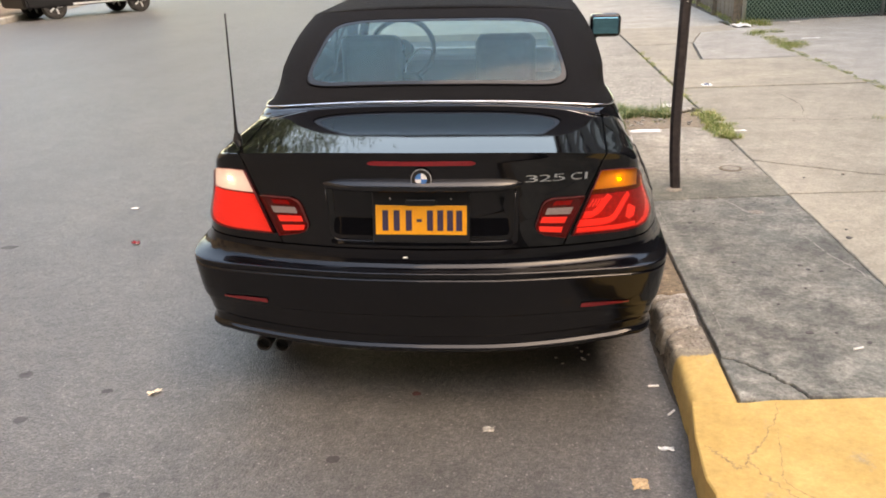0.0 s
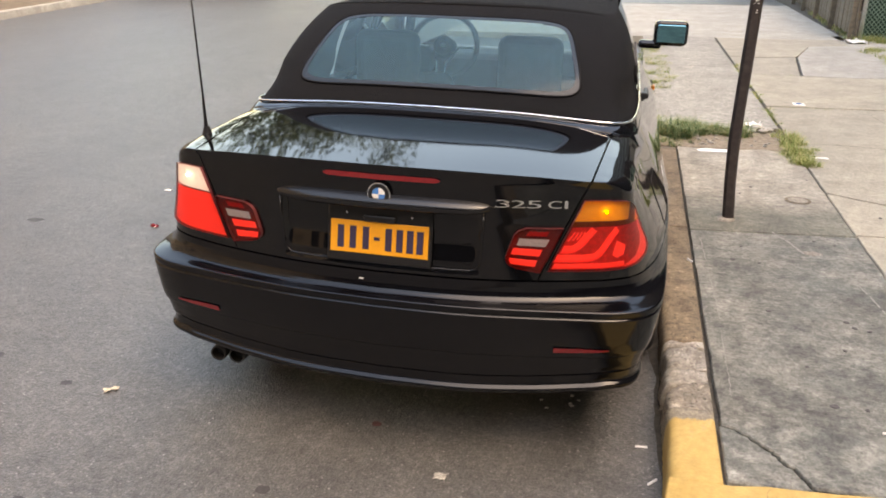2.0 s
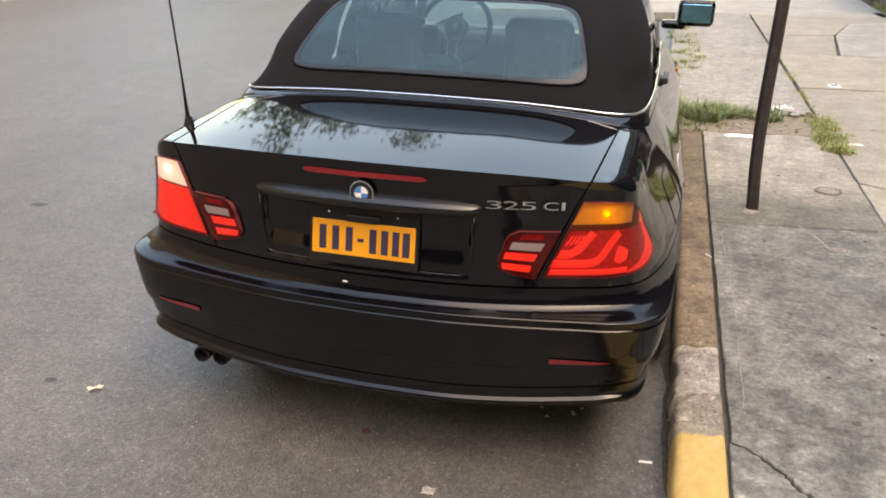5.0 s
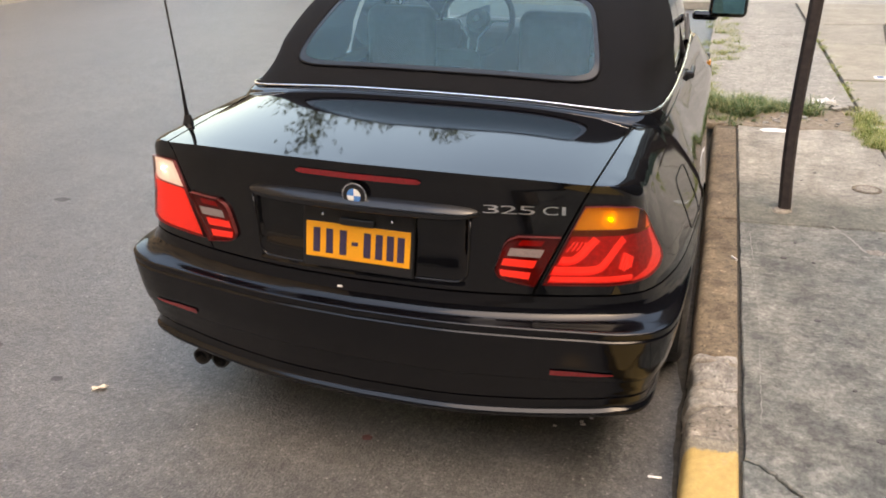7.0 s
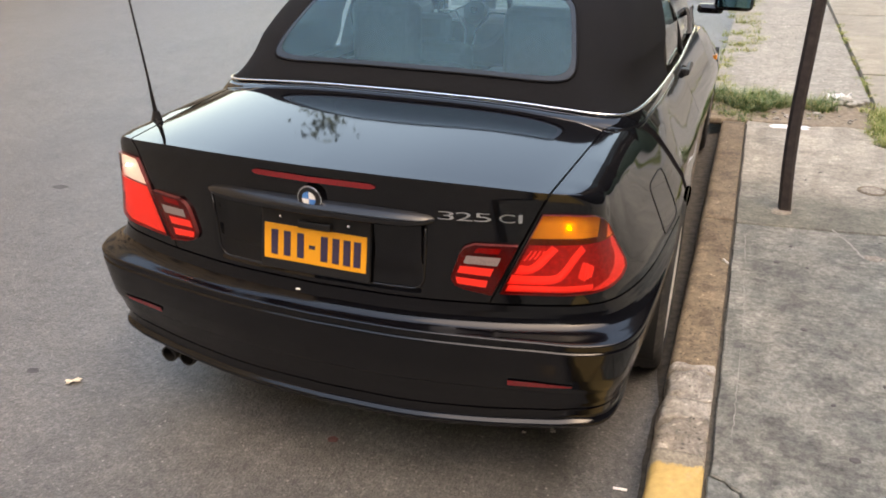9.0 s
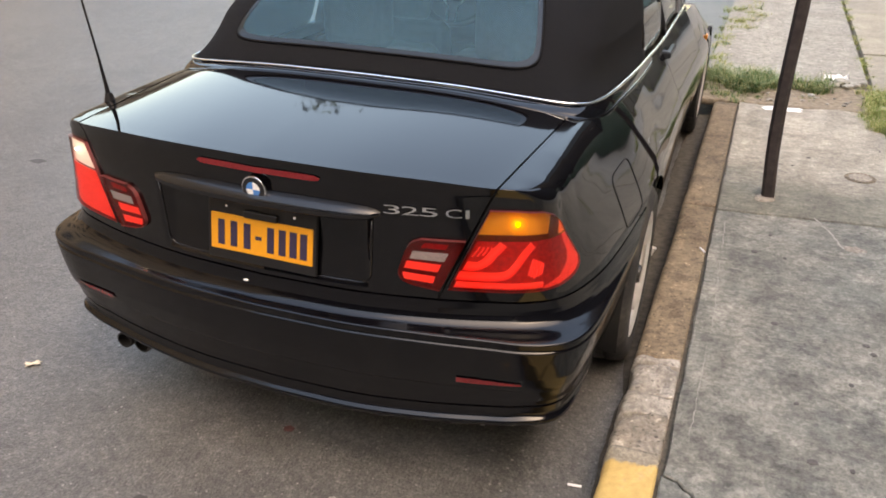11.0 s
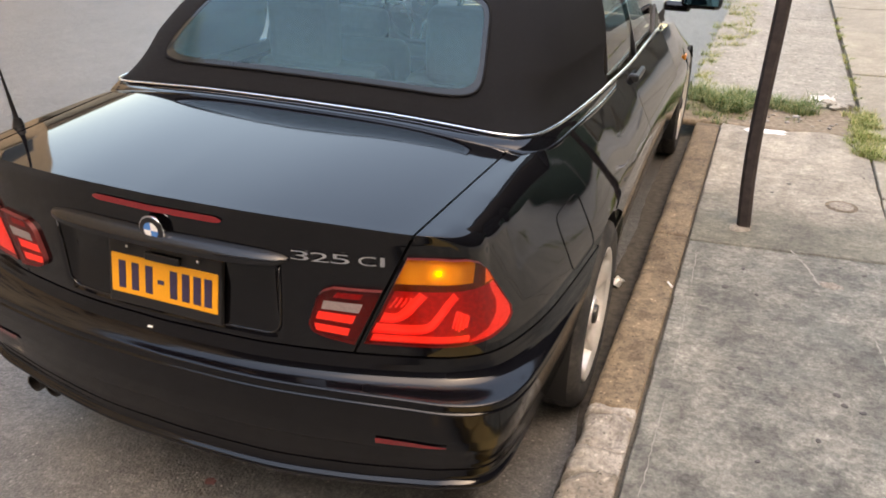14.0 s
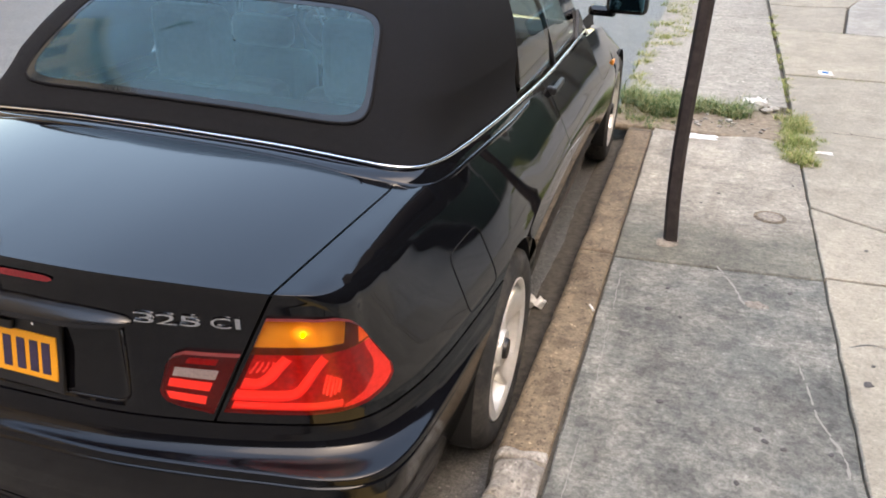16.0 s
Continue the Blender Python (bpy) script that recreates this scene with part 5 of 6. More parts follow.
for sd in (-1, 1):
    arm = [(sd * x, y) for x, y in ((0.178, -0.012), (0.130, -0.008), (0.088, -0.012), (0.070, -0.045), (0.040, -0.085), (0.026, -0.105), (0.022, -0.178))]
    v, f = tube([SW @ Vector((x, y, 0.030)) for x, y in arm], 0.0055, 6)
    link("wheel_spoke", v, f, M_WHITE, stw, "pale silver spoke edge")
bm = cyl_bm(0.017, 0.006, "z", (0, 0, 0.028), 16)
bmesh.ops.transform(bm, matrix=SW, verts=bm.verts)
part("boss_badge", bm, M_WHITE, stw)
for y, x0, x1 in ((0.005, 0.155, 0.24), (-0.035, 0.08, 0.13)):
    v, f = tube([SW @ Vector((-x, y, -0.05)) for x in (x0, (x0 + x1) / 2, x1)], 0.008, 6)
    link("column_stalk", v, f, M_WHITE, stw, "pale control stalk")
part("rear_view_mirror", box_bm((0.22, 0.03, 0.06), (0, 2.68, 1.22), 0.015), M_DASH, car)
# side marker on the right front wing, white chip on the bumper
mp = surf(s_of_y(3.41), 0.68, 0.004)
part("side_marker", box_bm((0.012, 0.05, 0.028), (mp[0], mp[1], mp[2]), 0.004), M_ORANGE, car, "small orange side marker")
cp = surf(-s_of_x(0.052), 0.606, 0.001)
part("paint_chip", box_bm((0.014, 0.008, 0.004), cp, 0.0015), M_WHITE, bumper, "small white chip")


# the body's left half stands a little wider than the right
def widen_left(ob):
    for c in ob.children:
        if c.type == "MESH" and c.matrix_basis == Matrix.Identity(4) and not c.name.startswith("aerial"):
            for v in c.data.vertices:
                if v.co.x < -0.25:
                    v.co.x -= 0.013 * ease((-v.co.x - 0.25) / 0.33)
            widen_left(c)


widen_left(car)

# ---- things on the pavement ----
bend = smooth_table([(-0.1, 0.0), (0.0, 0.0), (0.2, -0.015), (0.4, -0.021), (0.6, -0.018), (0.8, -0.012), (1.15, -0.003), (2.7, 0.03)], 0.15)


def steel_pole():
    """A leaning U-channel sign post."""
    ob = thing("sign_post", Matrix.Translation((0.975, 4.985, 0)), "leaning dark brown steel sign post with peeling flecks", "post")
    prof = [(-0.030, -0.02), (-0.030, 0.004), (-0.016, 0.022), (0.016, 0.022), (0.030, 0.004), (0.030, -0.02), (0.024, -0.02), (0.024, 0.0), (0.013, 0.016), (-0.013, 0.016), (-0.024, 0.0), (-0.024, -0.02)]
    v, n = [], len(prof)
    zz = lin(-0.05, 2.6, 40)
    for z in zz:
        ox, oy = bend(z), 0.02 * max(0, z)
        for x, y in prof:
            v.append((x + ox, -y + oy, z))
    f = [(r * n + k, r * n + (k + 1) % n, (r + 1) * n + (k + 1) % n, (r + 1) * n + k) for r in range(len(zz) - 1) for k in range(n)]
    f.append(tuple((len(zz) - 1) * n + k for k in range(n)))
    link("post", v, f, M_POLE, ob, smooth=False)
    rng = random.Random(6)
    for k in range(9):
        z = rng.gauss(1.135, 0.02)
        ox, oy = bend(z), 0.02 * z
        part("peeling_fleck", box_bm((rng.uniform(0.003, 0.012), 0.002, rng.uniform(0.002, 0.007)), (ox + rng.uniform(-0.012, 0.012), oy - 0.0235, z), 0.0), M_WHITE, ob)
    return ob


steel_pole()


def leaf_cards(rng, centre, spread, count, size):
    """Many small bent leaves round a centre."""
    v, f = [], []
    for _ in range(count):
        d = Vector((rng.gauss(0, 1), rng.gauss(0, 1), rng.gauss(0, 0.75)))
        c = Vector(centre) + d * spread * 0.5
        a = Vector((rng.uniform(-1, 1), rng.uniform(-1, 1), rng.uniform(-1, 1))).normalized()
        b = a.cross(Vector((rng.uniform(-1, 1), rng.uniform(-1, 1), rng.uniform(-1, 1)))).normalized()
        s = size * rng.uniform(0.6, 1.3)
        k = len(v)
        v += [c - a * s, c + b * s * 0.5, c + a * s, c - b * s * 0.5]
        f.append((k, k + 1, k + 2, k + 3))
    return v, f


M_FOLIAGE = plain("tree_foliage", (0.055, 0.075, 0.03), 0.7, scale=3, var=0.5)
M_BARK = plain("grey_bark", (0.11, 0.095, 0.08), 0.9, scale=12, var=0.4, bumps=0.8)
M_BRICK_TAN = plain("tan_brick_wall", (0.50, 0.37, 0.235), 0.85, scale=6, var=0.18, bumps=0.4)
M_DARKGLASS = plain("dark_window_glass", (0.03, 0.035, 0.04), 0.4, scale=4, var=0.2)


def street_tree(at, height, seed):
    rng = random.Random(seed)
    ob = thing("street_tree", Matrix.Translation(at), "leafy green street tree with an open crown", "tree", "trees across the street")
    trunk_v, trunk_f = tube([(0, 0, -0.1), (0.05, 0.02, height * 0.2), (-0.05, 0.06, height * 0.42), (0.1, -0.05, height * 0.75)], 0.2, 10, taper=[0.26, 0.2, 0.15, 0.04])
    crown_v, crown_f = [], []
    for k in range(13):
        a = rng.uniform(0, 6.28)
        z0 = height * rng.uniform(0.3, 0.6)
        r = height * rng.uniform(0.16, 0.34)
        end = Vector((r * math.cos(a), r * math.sin(a), z0 + height * rng.uniform(0.12, 0.36)))
        lv, lf = tube([(0, 0, z0), end * 0.5 + Vector((0, 0, z0 * 0.5 + 0.2)), end], 0.05, 6, taper=[0.08, 0.05, 0.02])
        b = len(trunk_v)
        trunk_v += lv
        trunk_f += [tuple(i + b for i in q) for q in lf]
        for j in range(9):
            c = end * rng.uniform(0.55, 1.08) + Vector((0, 0, z0 * 0.2 + rng.uniform(-0.6, 0.5)))
            v, f = leaf_cards(rng, c, height * 0.085, 80, 0.19)
            b = len(crown_v)
            crown_v += v
            crown_f += [tuple(i + b for i in q) for q in f]
    link("trunk", trunk_v, trunk_f, M_BARK, ob, "grey trunk and limbs")
    link("crown", crown_v, crown_f, M_FOLIAGE, ob, "crown of small green leaves", smooth=False)
    return ob


street_tree((-17.3, 33.0, 0.0), 14.5, 4)
street_tree((-17.8, 44.0, 0.0), 18.0, 9)
street_tree((-17.0, 57.0, 0.0), 21.0, 15)
street_tree((-14.0, 72.0, 0.0), 24.0, 21)


def row_house(m, width, height, storeys, brick=None, group="houses across the street"):
    """A plain tan brick house front with recessed windows, cornice and door."""
    ob = thing("row_house", m, ("tan" if brick is None else "brown") + " brick row house, out of view, with dark windows and cornice", "house", group)
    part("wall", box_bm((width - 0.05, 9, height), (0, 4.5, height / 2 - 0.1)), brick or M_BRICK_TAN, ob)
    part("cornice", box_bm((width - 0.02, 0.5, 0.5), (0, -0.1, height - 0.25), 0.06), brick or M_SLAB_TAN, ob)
    n = int(width // 2.2)
    for s in range(storeys):
        for k in range(n):
            x = (k - (n - 1) / 2) * width / n
            z = 1.9 + s * (height - 1.2) / storeys
            if s == 0 and k == 0:
                part("front_door", box_bm((1.0, 0.12, 2.1), (x, -0.02, 1.0), 0.02), M_TRIM, ob)
                continue
            w = part("window", box_bm((1.0, 0.06, 1.5), (x, -0.01, z), 0.01), M_DARKGLASS, ob)
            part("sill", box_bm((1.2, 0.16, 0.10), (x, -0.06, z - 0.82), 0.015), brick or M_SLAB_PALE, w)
    return ob


# brick coloured far darker, standing in for shaded walls in the car's reflections
M_BRICK_SHADED = plain("shade_darkened_brick", (0.036, 0.032, 0.029), 0.85, scale=6, var=0.2, bumps=0.4)
FAR = pose(-13.9, 17.0, 0, 0, 0, 17)
for k, (h, st) in enumerate(((11.5, 3), (14.5, 4), (14.5, 4), (11.5, 3))):
    row_house(FAR @ pose(-2.6, -6.6 - 7.0 * k, 0.08, 0, 0, 90), 7, h, st)


def low_garage(m, width, height):
    """A single-storey tan building with a dark roof edge and roller doors."""
    ob = thing("low_garage", m, "single-storey tan plastered garage with dark roof edge", "garage")
    part("wall", box_bm((width, 8, height), (0, 4, height / 2 - 0.1)), M_SLAB_TAN, ob)
    part("roof_edge", box_bm((width + 0.1, 8.5, 0.75), (0, 3.95, height + 0.2), 0.04), M_WOOD, ob, "dark brown roof edge")
    for k in range(4):
        door = part("roller_door", box_bm((2.4, 0.08, 2.3), ((k - 1.5) * width / 4, -0.02, 1.1), 0.02), M_SLAB_TAN, ob)
        for j in range(6):
            part("slat", box_bm((2.36, 0.03, 0.30), ((k - 1.5) * width / 4, -0.07, 0.2 + 0.37 * j), 0.01), M_SLAB_TAN, door)


low_garage(FAR @ pose(-2.8, 5.0, 0.08, 0, 0, 90), 16.0, 3.9)


# unseen houses, added so the car's right flank reflects something dark
for k in range(4):
    row_house(KERB @ pose(4.2, 21.5 + 7.0 * k, 0, 0, 0, -90), 7, 16.0, 5, M_BRICK_SHADED, "houses beside the pavement")
for k in range(5):
    row_house(KERB @ pose(9.0, 13.5 - 7.0 * k, 0, 0, 0, -90), 7, 13.5, 4, M_BRICK_SHADED, "houses beside the pavement")


# unseen tall row behind the camera, added to darken the rear's reflections
for k in range(5):
    row_house(KERB @ pose(-19.4 + 8.4 * k, -25.0, 0, 0, 0, 180), 8.4, 18.5, 6, M_BRICK_SHADED, "houses at the street's end")


def street_lamp():
    ob = thing("street_lamp", pose(-9.7, 1.4, 0, 0, 0, 63), "dark street lamp with a long arm over the road", "street lamp")
    link("pole", *tube([(0, 0, -0.1), (0, 0, 5), (0.1, 0, 10.4)], 0.09, 12, taper=[0.11, 0.09, 0.06]), M_POLE, ob)
    link("arm", *tube([(0.1, 0, 10.3), (1.2, 0, 10.85), (2.6, 0, 11.25), (4.1, 0, 11.4)], 0.035, 8), M_POLE, ob)
    head = part("lamp_head", box_bm((0.42, 0.26, 0.15), (4.55, 0, 11.43), 0.06, 3), M_POLE, ob)
    part("neck", cyl_bm(0.06, 0.42, "x", (4.2, 0, 11.41), 12, 0.09), M_POLE, head)


street_lamp()


# grass and weeds
def blades(name, spots, label, seed, material=None, flop=0.95):
    """spots: (u, v, radius, count, height); flop: how far the blades lie over."""
    rng = random.Random(seed)
    v, f = [], []
    for u, w, r, n, h in spots:
        for _ in range(n):
            a, d = rng.uniform(0, 6.283), r * math.sqrt(rng.random())
            x, y = u + d * math.cos(a), w + d * math.sin(a)
            hh = h * rng.uniform(0.45, 1.15)
            la, ln = rng.uniform(0, 6.283), hh * rng.uniform(0.2, flop)
            dx, dy = math.cos(la), math.sin(la)
            bw = rng.uniform(0.0016, 0.0036)
            k = len(v)
            for t in (0.0, 0.4, 0.75, 1.0):
                wd = bw * (1 - 0.85 * t)
                px, py, pz = x + dx * ln * t * t, y + dy * ln * t * t, hh * (t - (0.25 + 0.3 * min(1, ln / hh - 0.2)) * t * t) - 0.01
                v += [(px - dy * wd, py + dx * wd, pz), (px + dy * wd, py - dx * wd, pz)]
            f += [(k, k + 1, k + 3, k + 2), (k + 2, k + 3, k + 5, k + 4), (k + 4, k + 5, k + 7, k + 6)]
    ob = link(name, v, f, material or M_GRASS, None, smooth=True)
    ob.matrix_world = KERB
    return tagged(ob, label, "grass", kind="stuff")


rg = random.Random(3)


def clumps(n, u0, u1, v0, v1, r, count, h):
    """Uneven tufts over a patch."""
    return [(rg.uniform(u0, u1), rg.uniform(v0, v1), r * rg.uniform(0.5, 1.3), int(count * rg.uniform(0.5, 1.5)), h * rg.uniform(0.55, 1.25)) for _ in range(n)]


blades("verge_grass", clumps(26, -0.24, 0.20, 4.04, 4.42, 0.075, 95, 0.16) + clumps(15, 0.20, 0.56, 4.16, 4.42, 0.07, 80, 0.13) + clumps(7, -0.16, 0.02, 3.76, 3.94, 0.06, 50, 0.06) + clumps(8, 0.05, 0.6, 3.86, 4.12, 0.05, 22, 0.04), "tufts of green and straw-coloured grass in bare soil", 1, flop=1.5)
blades("joint_weeds", [(0.86 + rg.gauss(0, 0.035), rg.uniform(3.34, 4.30), 0.06, 85, 0.075) for _ in range(36)] + [(0.86 + rg.gauss(0, 0.02), rg.uniform(4.35, 8.3), 0.04, 44, 0.05) for _ in range(30)] + [(0.95 + 0.5 * k / 9, 5.52 + rg.gauss(0, 0.02), 0.035, 30, 0.03) for k in range(10)] + clumps(4, 0.98, 1.08, 3.78, 3.84, 0.04, 30, 0.04) + [(1.0 + 0.9 * k / 11, 7.48 + rg.gauss(0, 0.02), 0.035, 26, 0.03) for k in range(12)], "yellow-green weeds growing along a pavement joint", 2, M_WEED, 1.3)
blades("kerb_grass", clumps(30, -0.27, -0.14, 4.45, 6.4, 0.06, 60, 0.07) + clumps(44, -0.26, 0.04, 6.2, 10.5, 0.09, 80, 0.09), "yellow-green grass along the road edge", 3, M_WEED, 1.3)
blades("yard_weeds", [(2.75 + rg.gauss(0, 0.035), rg.uniform(4.6, 8.4), 0.045, 44, 0.05) for _ in range(46)] + [(2.88 + rg.gauss(0, 0.10), rg.uniform(8.2, 10.2), 0.10, 70, 0.10) for _ in range(30)] + [(2.2, 3.9, 0.10, 60, 0.08)] + [(2.85 + rg.uniform(0, 0.5), rg.uniform(11.1, 11.7), 0.12, 60, 0.17) for _ in range(18)] + [(2.95 + 0.3 * k / 14, 11.6 + 5 * k / 14, 0.10, 50, 0.15) for k in range(15)], "dry weeds by the yard and the fence", 4, M_WEED, 1.2)
soil = part("soil_strip", box_bm((1.10, 0.62, 0.05), (0.29, 4.08, -0.028), 0.02), M_SOIL, pavement, "bare dry soil strip")


# broken concrete crumbs at the grass
def rubble(u, v, size, seed, material):
    rng = random.Random(seed)
    bm = bmesh.new()
    bmesh.ops.create_icosphere(bm, subdivisions=1, radius=1.0)
    for q in bm.verts:
        q.co = Vector((q.co.x * size * rng.uniform(0.7, 1.2), q.co.y * size * rng.uniform(0.6, 1.0), q.co.z * size * rng.uniform(0.3, 0.5)))
    bmesh.ops.transform(bm, matrix=pose(u, v, size * 0.22, 0, 0, rng.uniform(0, 180)), verts=bm.verts)
    return part("rubble", bm, material, pavement)


for k in range(34):
    rubble(rg.uniform(-0.05, 0.8), rg.gauss(3.93, 0.10), rg.uniform(0.006, 0.022), k, M_KERB_PALE)
for u, v, q in ((0.60, 4.40, 0.06), (0.70, 4.36, 0.05), (0.66, 4.46, 0.07), (0.55, 4.28, 0.035), (0.75, 4.44, 0.045), (0.46, 4.06, 0.03)):
    rubble(u, v, q, int(q * 1000), M_SLAB_PALE)
for k in range(16):
    rubble(rg.uniform(1.0, 2.4), rg.choice((2.30, 3.98, 4.0, 5.5)) + rg.gauss(0, 0.05), rg.uniform(0.006, 0.016), 60 + k, M_KERB_GREY)


# old gum, scuffs, iron cover on the pavement
def spot(u, v, r, material, name, seed, squash=0.7, turn=0.0, h=0.0018):
    rng = random.Random(seed)
    bm = bmesh.new()
    n = 14
    ring = []
    for k in range(n):
        a = 2 * math.pi * k / n
        q = r * rng.uniform(0.75, 1.15)
        x, y = q * math.cos(a), q * squash * math.sin(a)
        ring.append((u + x * math.cos(turn) - y * math.sin(turn), v + x * math.sin(turn) + y * math.cos(turn)))
    low = [bm.verts.new((x, y, 0.0003)) for x, y in ring]
    top = [bm.verts.new((u + (x - u) * 0.8, v + (y - v) * 0.8, h)) for x, y in ring]
    bm.faces.new(top)
    for k in range(n):
        bm.faces.new((low[k], low[(k + 1) % n], top[(k + 1) % n], top[k]))
    return part(name, bm, material, pavement)


GUM = ((0.25, 1.63), (0.62, 1.79), (0.71, 1.75), (0.19, 1.44), (0.31, 1.42), (0.59, 0.78), (0.64, 0.76), (0.77, 0.78), (0.79, 2.98), (0.42, 2.74), (0.34, 2.58), (1.05, 2.27), (0.51, 0.57), (1.08, 2.74),
       (0.57, 0.83), (0.49, 0.15), (0.39, 0.15), (0.58, 0.07), (0.35, 0.41), (0.28, 0.87), (0.92, 1.19), (0.95, 1.31))
for k, (u, v) in enumerate(GUM):
    spot(u, v, 0.009 + 0.012 * rg.random() ** 2, M_GUM, "gum_spot", k, 0.8, rg.uniform(0, 3), 0.0028)
spot(0.58, 1.61, 0.045, M_KERB_GREY, "gum_spot", 77, 0.7)


def streak(pts, w, seed):
    """A broken pale scuff along the slab."""
    rng = random.Random(seed)
    n = 26
    for k in range(n):
        t = k / (n - 1) * (len(pts) - 1)
        p = catmull(pts, t)
        if rng.random() < 0.8:
            d = catmull(pts, min(t + 0.1, len(pts) - 1)) - catmull(pts, max(t - 0.1, 0))
            spot(p[0] + rng.gauss(0, w * 0.2), p[1], w * rng.uniform(1.2, 2.6), M_SCUFF, "scuff", seed + k, 0.22, math.atan2(d[1], d[0]), 0.0007)


streak([(0.44, 1.88), (0.48, 1.78), (0.51, 1.70), (0.54, 1.58)], 0.009, 100)
streak([(0.70, 1.27), (0.73, 1.10), (0.75, 0.94), (0.80, 0.81), (0.81, 0.70)], 0.010, 200)
streak([(0.90, 1.42), (0.96, 1.45), (1.02, 1.44)], 0.010, 300)
cov = part("valve_cover", cyl_bm(0.075, 0.012, "z", (0.66, 2.51, -0.0035), 28, bevel=0.002), M_KERB, pavement, "small round rusty valve cover")
part("cover_lid", cyl_bm(0.058, 0.012, "z", (0.66, 2.51, -0.002), 28, bevel=0.002), M_KERB_GREY, cov)
# a crumbled collar of concrete at the post's foot
spot(0.215, 2.055, 0.055, M_KERB_GREY, "broken_collar", 55, 0.8, 0.3, 0.008)


# oil spots on the asphalt
def stain(x, y, r, material, seed, squash):
    rng = random.Random(seed)
    c = KERB.inverted() @ Vector((x, y, 0))
    ring = []
    for k in range(22):
        a = 2 * math.pi * k / 22
        q = r * (1 + 0.35 * noise.noise(Vector((math.cos(a) * 1.6 + seed, math.sin(a) * 1.6, 0))) + rng.uniform(-0.06, 0.06))
        u, v = c.x + q * math.cos(a), c.y + q * squash * math.sin(a)
        ring.append(KERB @ Vector((u, v, road_z(u) + 0.0012)))
    link("oil_stain", ring, [tuple(range(22))], material, bpy.data.objects["road"], smooth=False)


for k, (x, y, r) in enumerate(((-1.87, 2.73, 0.030), (-1.69, 2.42, 0.026), (-1.47, 2.64, 0.022), (-0.48, 2.30, 0.026), (-2.35, 3.05, 0.030), (-2.9, 4.1, 0.045), (-1.15, 2.05, 0.020))):
    stain(x, y, r, M_OIL, k, 0.8)
stain(-0.27, 2.73, 0.018, M_RED_STAIN, 9, 0.8)


# litter
def scrap(name, u, v, size, material, label, category, seed, z=None, curl=0.006, turn=0.0):
    """A crumpled flat scrap."""
    rng = random.Random(seed)
    n = 6
    vv = []
    for i in range(n):
        for j in range(n):
            x, y = (i / (n - 1) - 0.5) * size[0], (j / (n - 1) - 0.5) * size[1]
            if i in (0, n - 1) or j in (0, n - 1):
                x, y = x * rng.uniform(0.8, 1.1), y * rng.uniform(0.8, 1.1)
            vv.append((x * math.cos(turn) - y * math.sin(turn), x * math.sin(turn) + y * math.cos(turn), 0.001 + curl * rng.random()))
    ob = link(name, vv, grid_faces(n, n), material, None, smooth=False)
    so = ob.modifiers.new("thickness", "SOLIDIFY")
    so.thickness = 0.0012
    zz = road_z(u) if z is None and u < -0.15 else (z or 0.0)
    ob.matrix_world = KERB @ Matrix.Translation((u, v, zz))
    return tagged(ob, label, category)


def butt(u, v, turn, z=None):
    ob = thing("cigarette_butt", KERB @ pose(u, v, (road_z(u) if u < -0.15 else 0) + 0.004, 0, 0, turn), "flattened white cigarette butt on the ground", "cigarette butt", "cigarette butts")
    part("filter", cyl_bm(0.004, 0.022, "x", (-0.009, 0, 0), 10), M_WHITE, ob)
    part("paper", cyl_bm(0.0042, 0.018, "x", (0.011, 0, 0), 10), M_WHITE, ob)


butt(-0.22, -0.03, 5)
butt(-0.185, -0.21, 50)
butt(-0.012, 1.37, -60)
butt(0.52, 0.02, 20)
scrap("foil_scrap", -0.24, -0.43, (0.05, 0.02), M_GALV, "twisted strip of silvery foil on the asphalt", "foil", 1)
scrap("paper_scrap", -0.35, -0.62, (0.05, 0.05), M_LEAF, "torn tan paper scrap on the asphalt", "paper", 2)
scrap("dry_leaf", -2.12, -0.17, (0.055, 0.022), M_PALE_LEAF, "curled tan dead leaf on the asphalt", "leaf", 3, curl=0.012, turn=0.6)
scrap("red_scrap", -2.95, 1.43, (0.045, 0.035), M_REDREF, "small red plastic piece on the asphalt", "plastic", 4, curl=0.02)
scrap("paper_scrap", -3.26, 2.08, (0.045, 0.03), M_WHITE, "small white paper piece on the asphalt", "paper", 5)
scrap("pebble_scrap", -0.83, -0.35, (0.04, 0.035), M_SLAB_PALE, "pale grey crushed scrap on the asphalt", "scrap", 6)
scrap("tissue", -0.25, 1.53, (0.075, 0.06), M_WHITE, "crumpled white tissue by the kerb", "tissue", 7, curl=0.05)
scrap("paper_sheet", 0.28, 3.655, (0.24, 0.09), M_WHITE, "flat dirty white paper by the grass", "paper", 8, curl=0.004)
scrap("plastic_bag", 0.63, 4.54, (0.16, 0.11), M_WHITE, "crumpled white plastic by the weeds", "plastic bag", 9, curl=0.05)
scrap("paper_scrap", 0.99, 3.59, (0.10, 0.05), M_WHITE, "torn white paper beside the weeds", "paper", 10)
card = scrap("small_card", 1.18, 5.67, (0.11, 0.13), M_WHITE, "small white card with a blue square", "card", 11, curl=0.002, z=0.008)
part("blue_square", box_bm((0.05, 0.06, 0.002), (0, 0, 0.006)), M_BLUE, card, "blue printed square")
scrap("plastic_bag", 2.86, 11.05, (0.3, 0.18), M_WHITE, "crumpled white plastic by the fence", "plastic bag", 12, curl=0.08)
scrap("paper_scrap", 3.9, 11.6, (0.2, 0.1), M_WHITE, "white paper under the fence", "paper", 13)
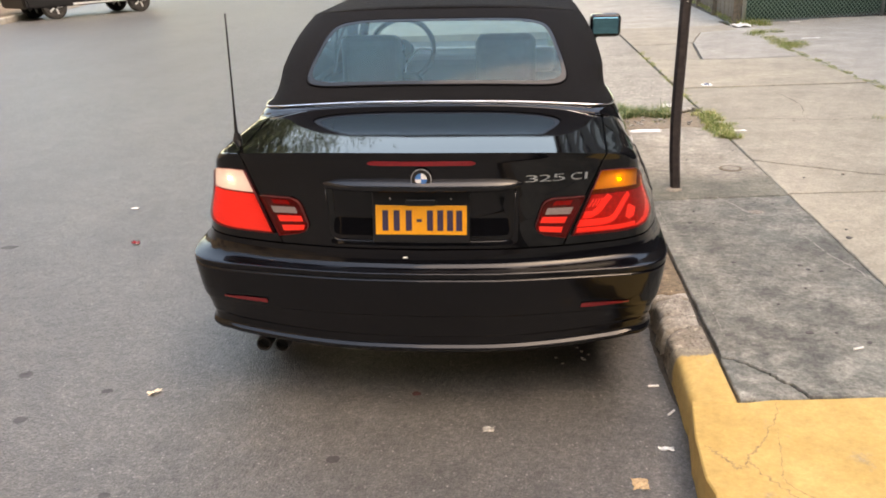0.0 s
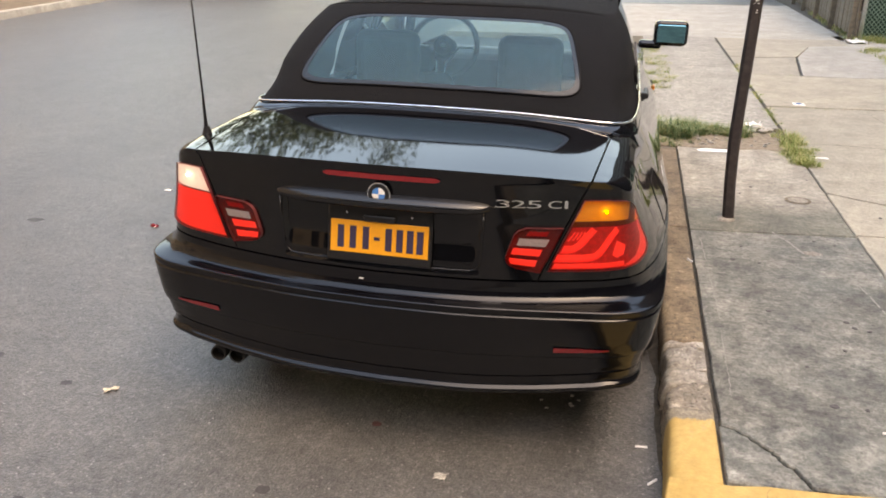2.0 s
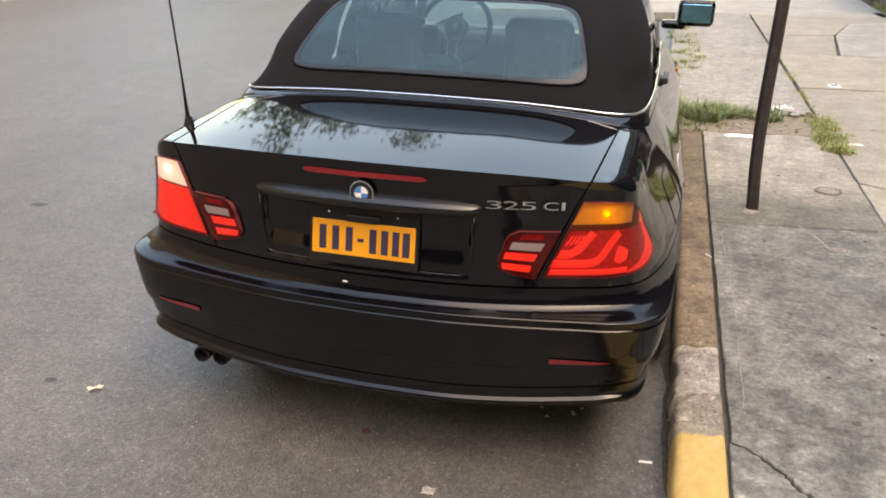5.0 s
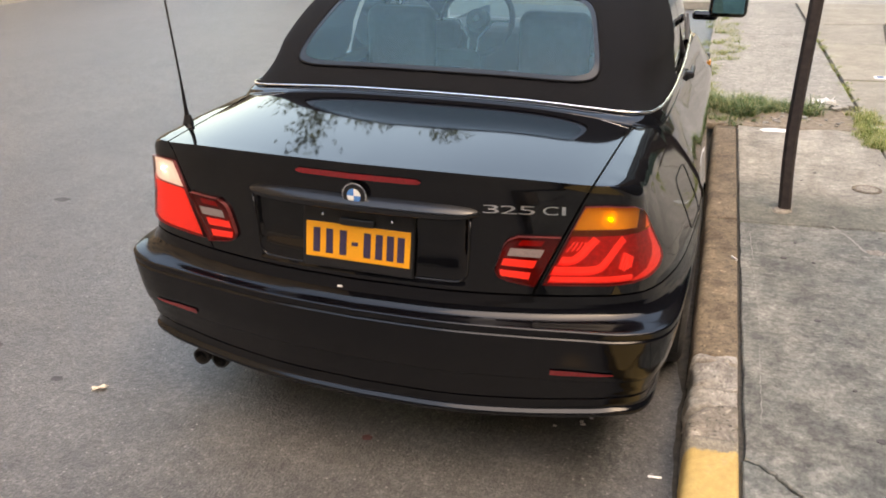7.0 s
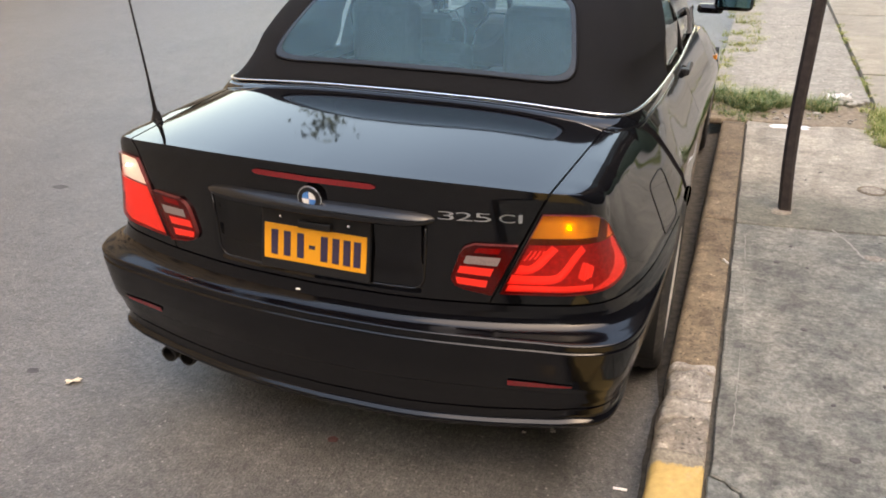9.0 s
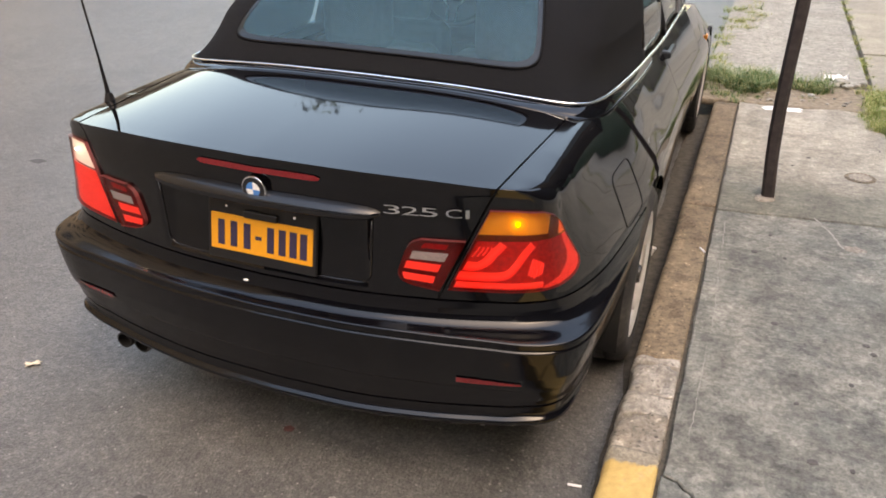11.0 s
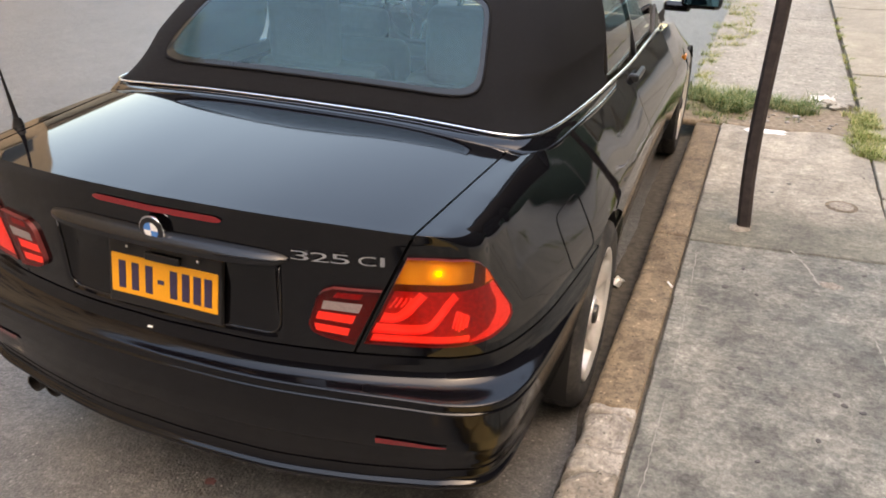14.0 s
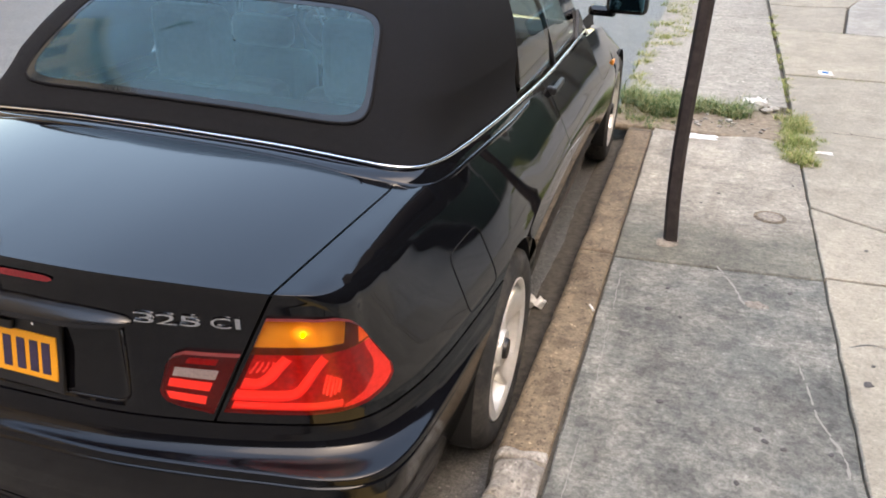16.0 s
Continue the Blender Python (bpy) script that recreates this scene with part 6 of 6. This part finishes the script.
scrap("paper_scrap", 3.4, 9.3, (0.25, 0.1), M_WHITE, "flattened white paper on the yard", "paper", 14)
rl = random.Random(8)
for k in range(9):
    scrap("glass_crumb", -0.51 + rl.gauss(0, 0.06), 0.16 + rl.gauss(0, 0.04), (0.012, 0.010), M_WHITE, "crumb of broken pale plastic on asphalt", "crumb", 20 + k, curl=0.004)


# fences at the yard
def wooden_fence():
    ob = thing("wooden_fence", KERB @ pose(2.95, 11.55, 0, 0, 0, -3.4), "weathered grey-brown wooden board fence", "fence")
    bm = box_bm((0.02, 0.135, 1.75), (0, 0, 0.93), 0.004, 1)
    first = part("board", bm, M_WOOD, ob)
    for k in range(1, 64):
        b = new("board", first.data)
        b.parent = ob
        b.location = (0.006 * math.sin(k * 2.3), k * 0.1365, 0.02 * math.sin(k * 1.7))
    for z in (0.35, 1.5):
        part("rail", box_bm((0.05, 8.7, 0.09), (0.04, 4.3, z), 0.005), M_WOOD, ob)
    for k in range(5):
        part("post", box_bm((0.09, 0.09, 1.95), (-0.05, 0.05 + k * 2.1, 0.95), 0.006), M_WOOD, ob)


wooden_fence()


def chain_fence():
    ob = thing("chain_link_fence", KERB @ pose(3.02, 11.50, 0, 0, 0, 18), "green chain-link fence with dark green screening", "fence")
    W, H = 5.4, 1.8
    for x in (0, 2.7, 5.4):
        link("post", *tube([(x, 0, -0.05), (x, 0, 1.95)], 0.032, 12), M_GALV, ob)
    link("top_rail", *tube([(0, 0, H), (W, 0, H)], 0.02, 8), M_GALV, ob)
    part("screen", box_bm((W, 0.006, H - 0.1), (W / 2, 0.05, H / 2), 0.0), M_GREEN, ob, "dark green screening cloth")
    v, f = [], []
    step = 0.075
    n = int((W + H) / step)
    for d in (1, -1):
        for k in range(n):
            x0 = k * step - H if d > 0 else k * step
            a, b = (x0, 0.02), (x0 + d * H, H)
            lo, hi = 0.0, 1.0
            for lim0, lim1 in ((0.0, W),):
                dx = b[0] - a[0]
                t0, t1 = (lim0 - a[0]) / dx, (lim1 - a[0]) / dx
                lo, hi = max(lo, min(t0, t1)), min(hi, max(t0, t1))
            if hi - lo < 0.02:
                continue
            p = [(a[0] + (b[0] - a[0]) * t, -0.004 * d, a[1] + (b[1] - a[1]) * t) for t in (lo, hi)]
            tv, tf = tube(p, 0.0065, 4)
            q = len(v)
            v += tv
            f += [tuple(i + q for i in g_) for g_ in tf]
    w = link("wire_mesh", v, f, M_WIRE, ob, "diamond wire mesh")
    w["kind"] = "stuff"


chain_fence()


# dark parked car across the street
def parked_suv():
    ob = thing("parked_suv", pose(-14.55, 22.82, -0.10, 0, 0, -33.5), "dark parked sport utility car across the street", "car")
    prof = [(-0.85, 0.35), (-0.90, 0.75), (-0.80, 1.0), (-0.70, 1.55), (-0.45, 1.66), (1.5, 1.66), (2.35, 1.08), (3.3, 0.98), (3.52, 0.75), (3.50, 0.35)]
    bm = bmesh.new()
    rings = []
    for x, inset in ((-0.28, 0.10), (-0.16, 0.0), (1.42, 0.0), (1.54, 0.10)):
        rings.append([bm.verts.new((-x, y + (0.05 if y < 0 else -0.05) * (inset > 0), z - inset * 0.4 * (z > 1))) for y, z in prof])
    for a, b in zip(rings, rings[1:]):
        for k in range(len(prof)):
            bm.faces.new((a[k], a[(k + 1) % len(prof)], b[(k + 1) % len(prof)], b[k]))
    bm.faces.new(rings[0][::-1])
    bm.faces.new(rings[-1])
    bmesh.ops.bevel(bm, geom=bm.edges[:], offset=0.04, segments=2, affect="EDGES")
    part("body", bm, M_SUV, ob)
    part("sill_strip", box_bm((0.03, 1.7, 0.06), (0.30, 1.36, 0.40), 0.01), M_GALV, ob)
    for y, z in ((0.0, 1.3), (1.15, 1.3)):
        part("window", box_bm((0.02, 0.95, 0.38), (0.205, y + 0.15, z), 0.01), M_DARKGLASS, ob)
    for x, y in ((0.12, 0), (0.12, 2.7), (-1.36, 0), (-1.36, 2.7)):
        w = new("wheel")
        w.parent = ob
        w.location = (x, y, 0.35)
        link("tyre", *lathe([(0.23, -0.11), (0.33, -0.11), (0.35, -0.08), (0.35, 0.08), (0.33, 0.11), (0.23, 0.11)], 36), M_RUBBER, w)
        rim = link("rim", *lathe([(0.235, 0.10), (0.22, 0.11), (0.20, 0.06), (0.06, 0.08), (0.0, 0.085)], 36), M_STEEL, w)
        for k in range(5):
            a = 2 * math.pi * k / 5
            part("spoke", suv_spoke(a), M_GALV, rim)


def suv_spoke(a):
    bm = box_bm((0.03, 0.17, 0.055), (0.09, 0.135, 0), 0.008, 1)
    bmesh.ops.rotate(bm, verts=bm.verts, cent=(0, 0, 0), matrix=Matrix.Rotation(a, 3, "X"))
    return bm


parked_suv()
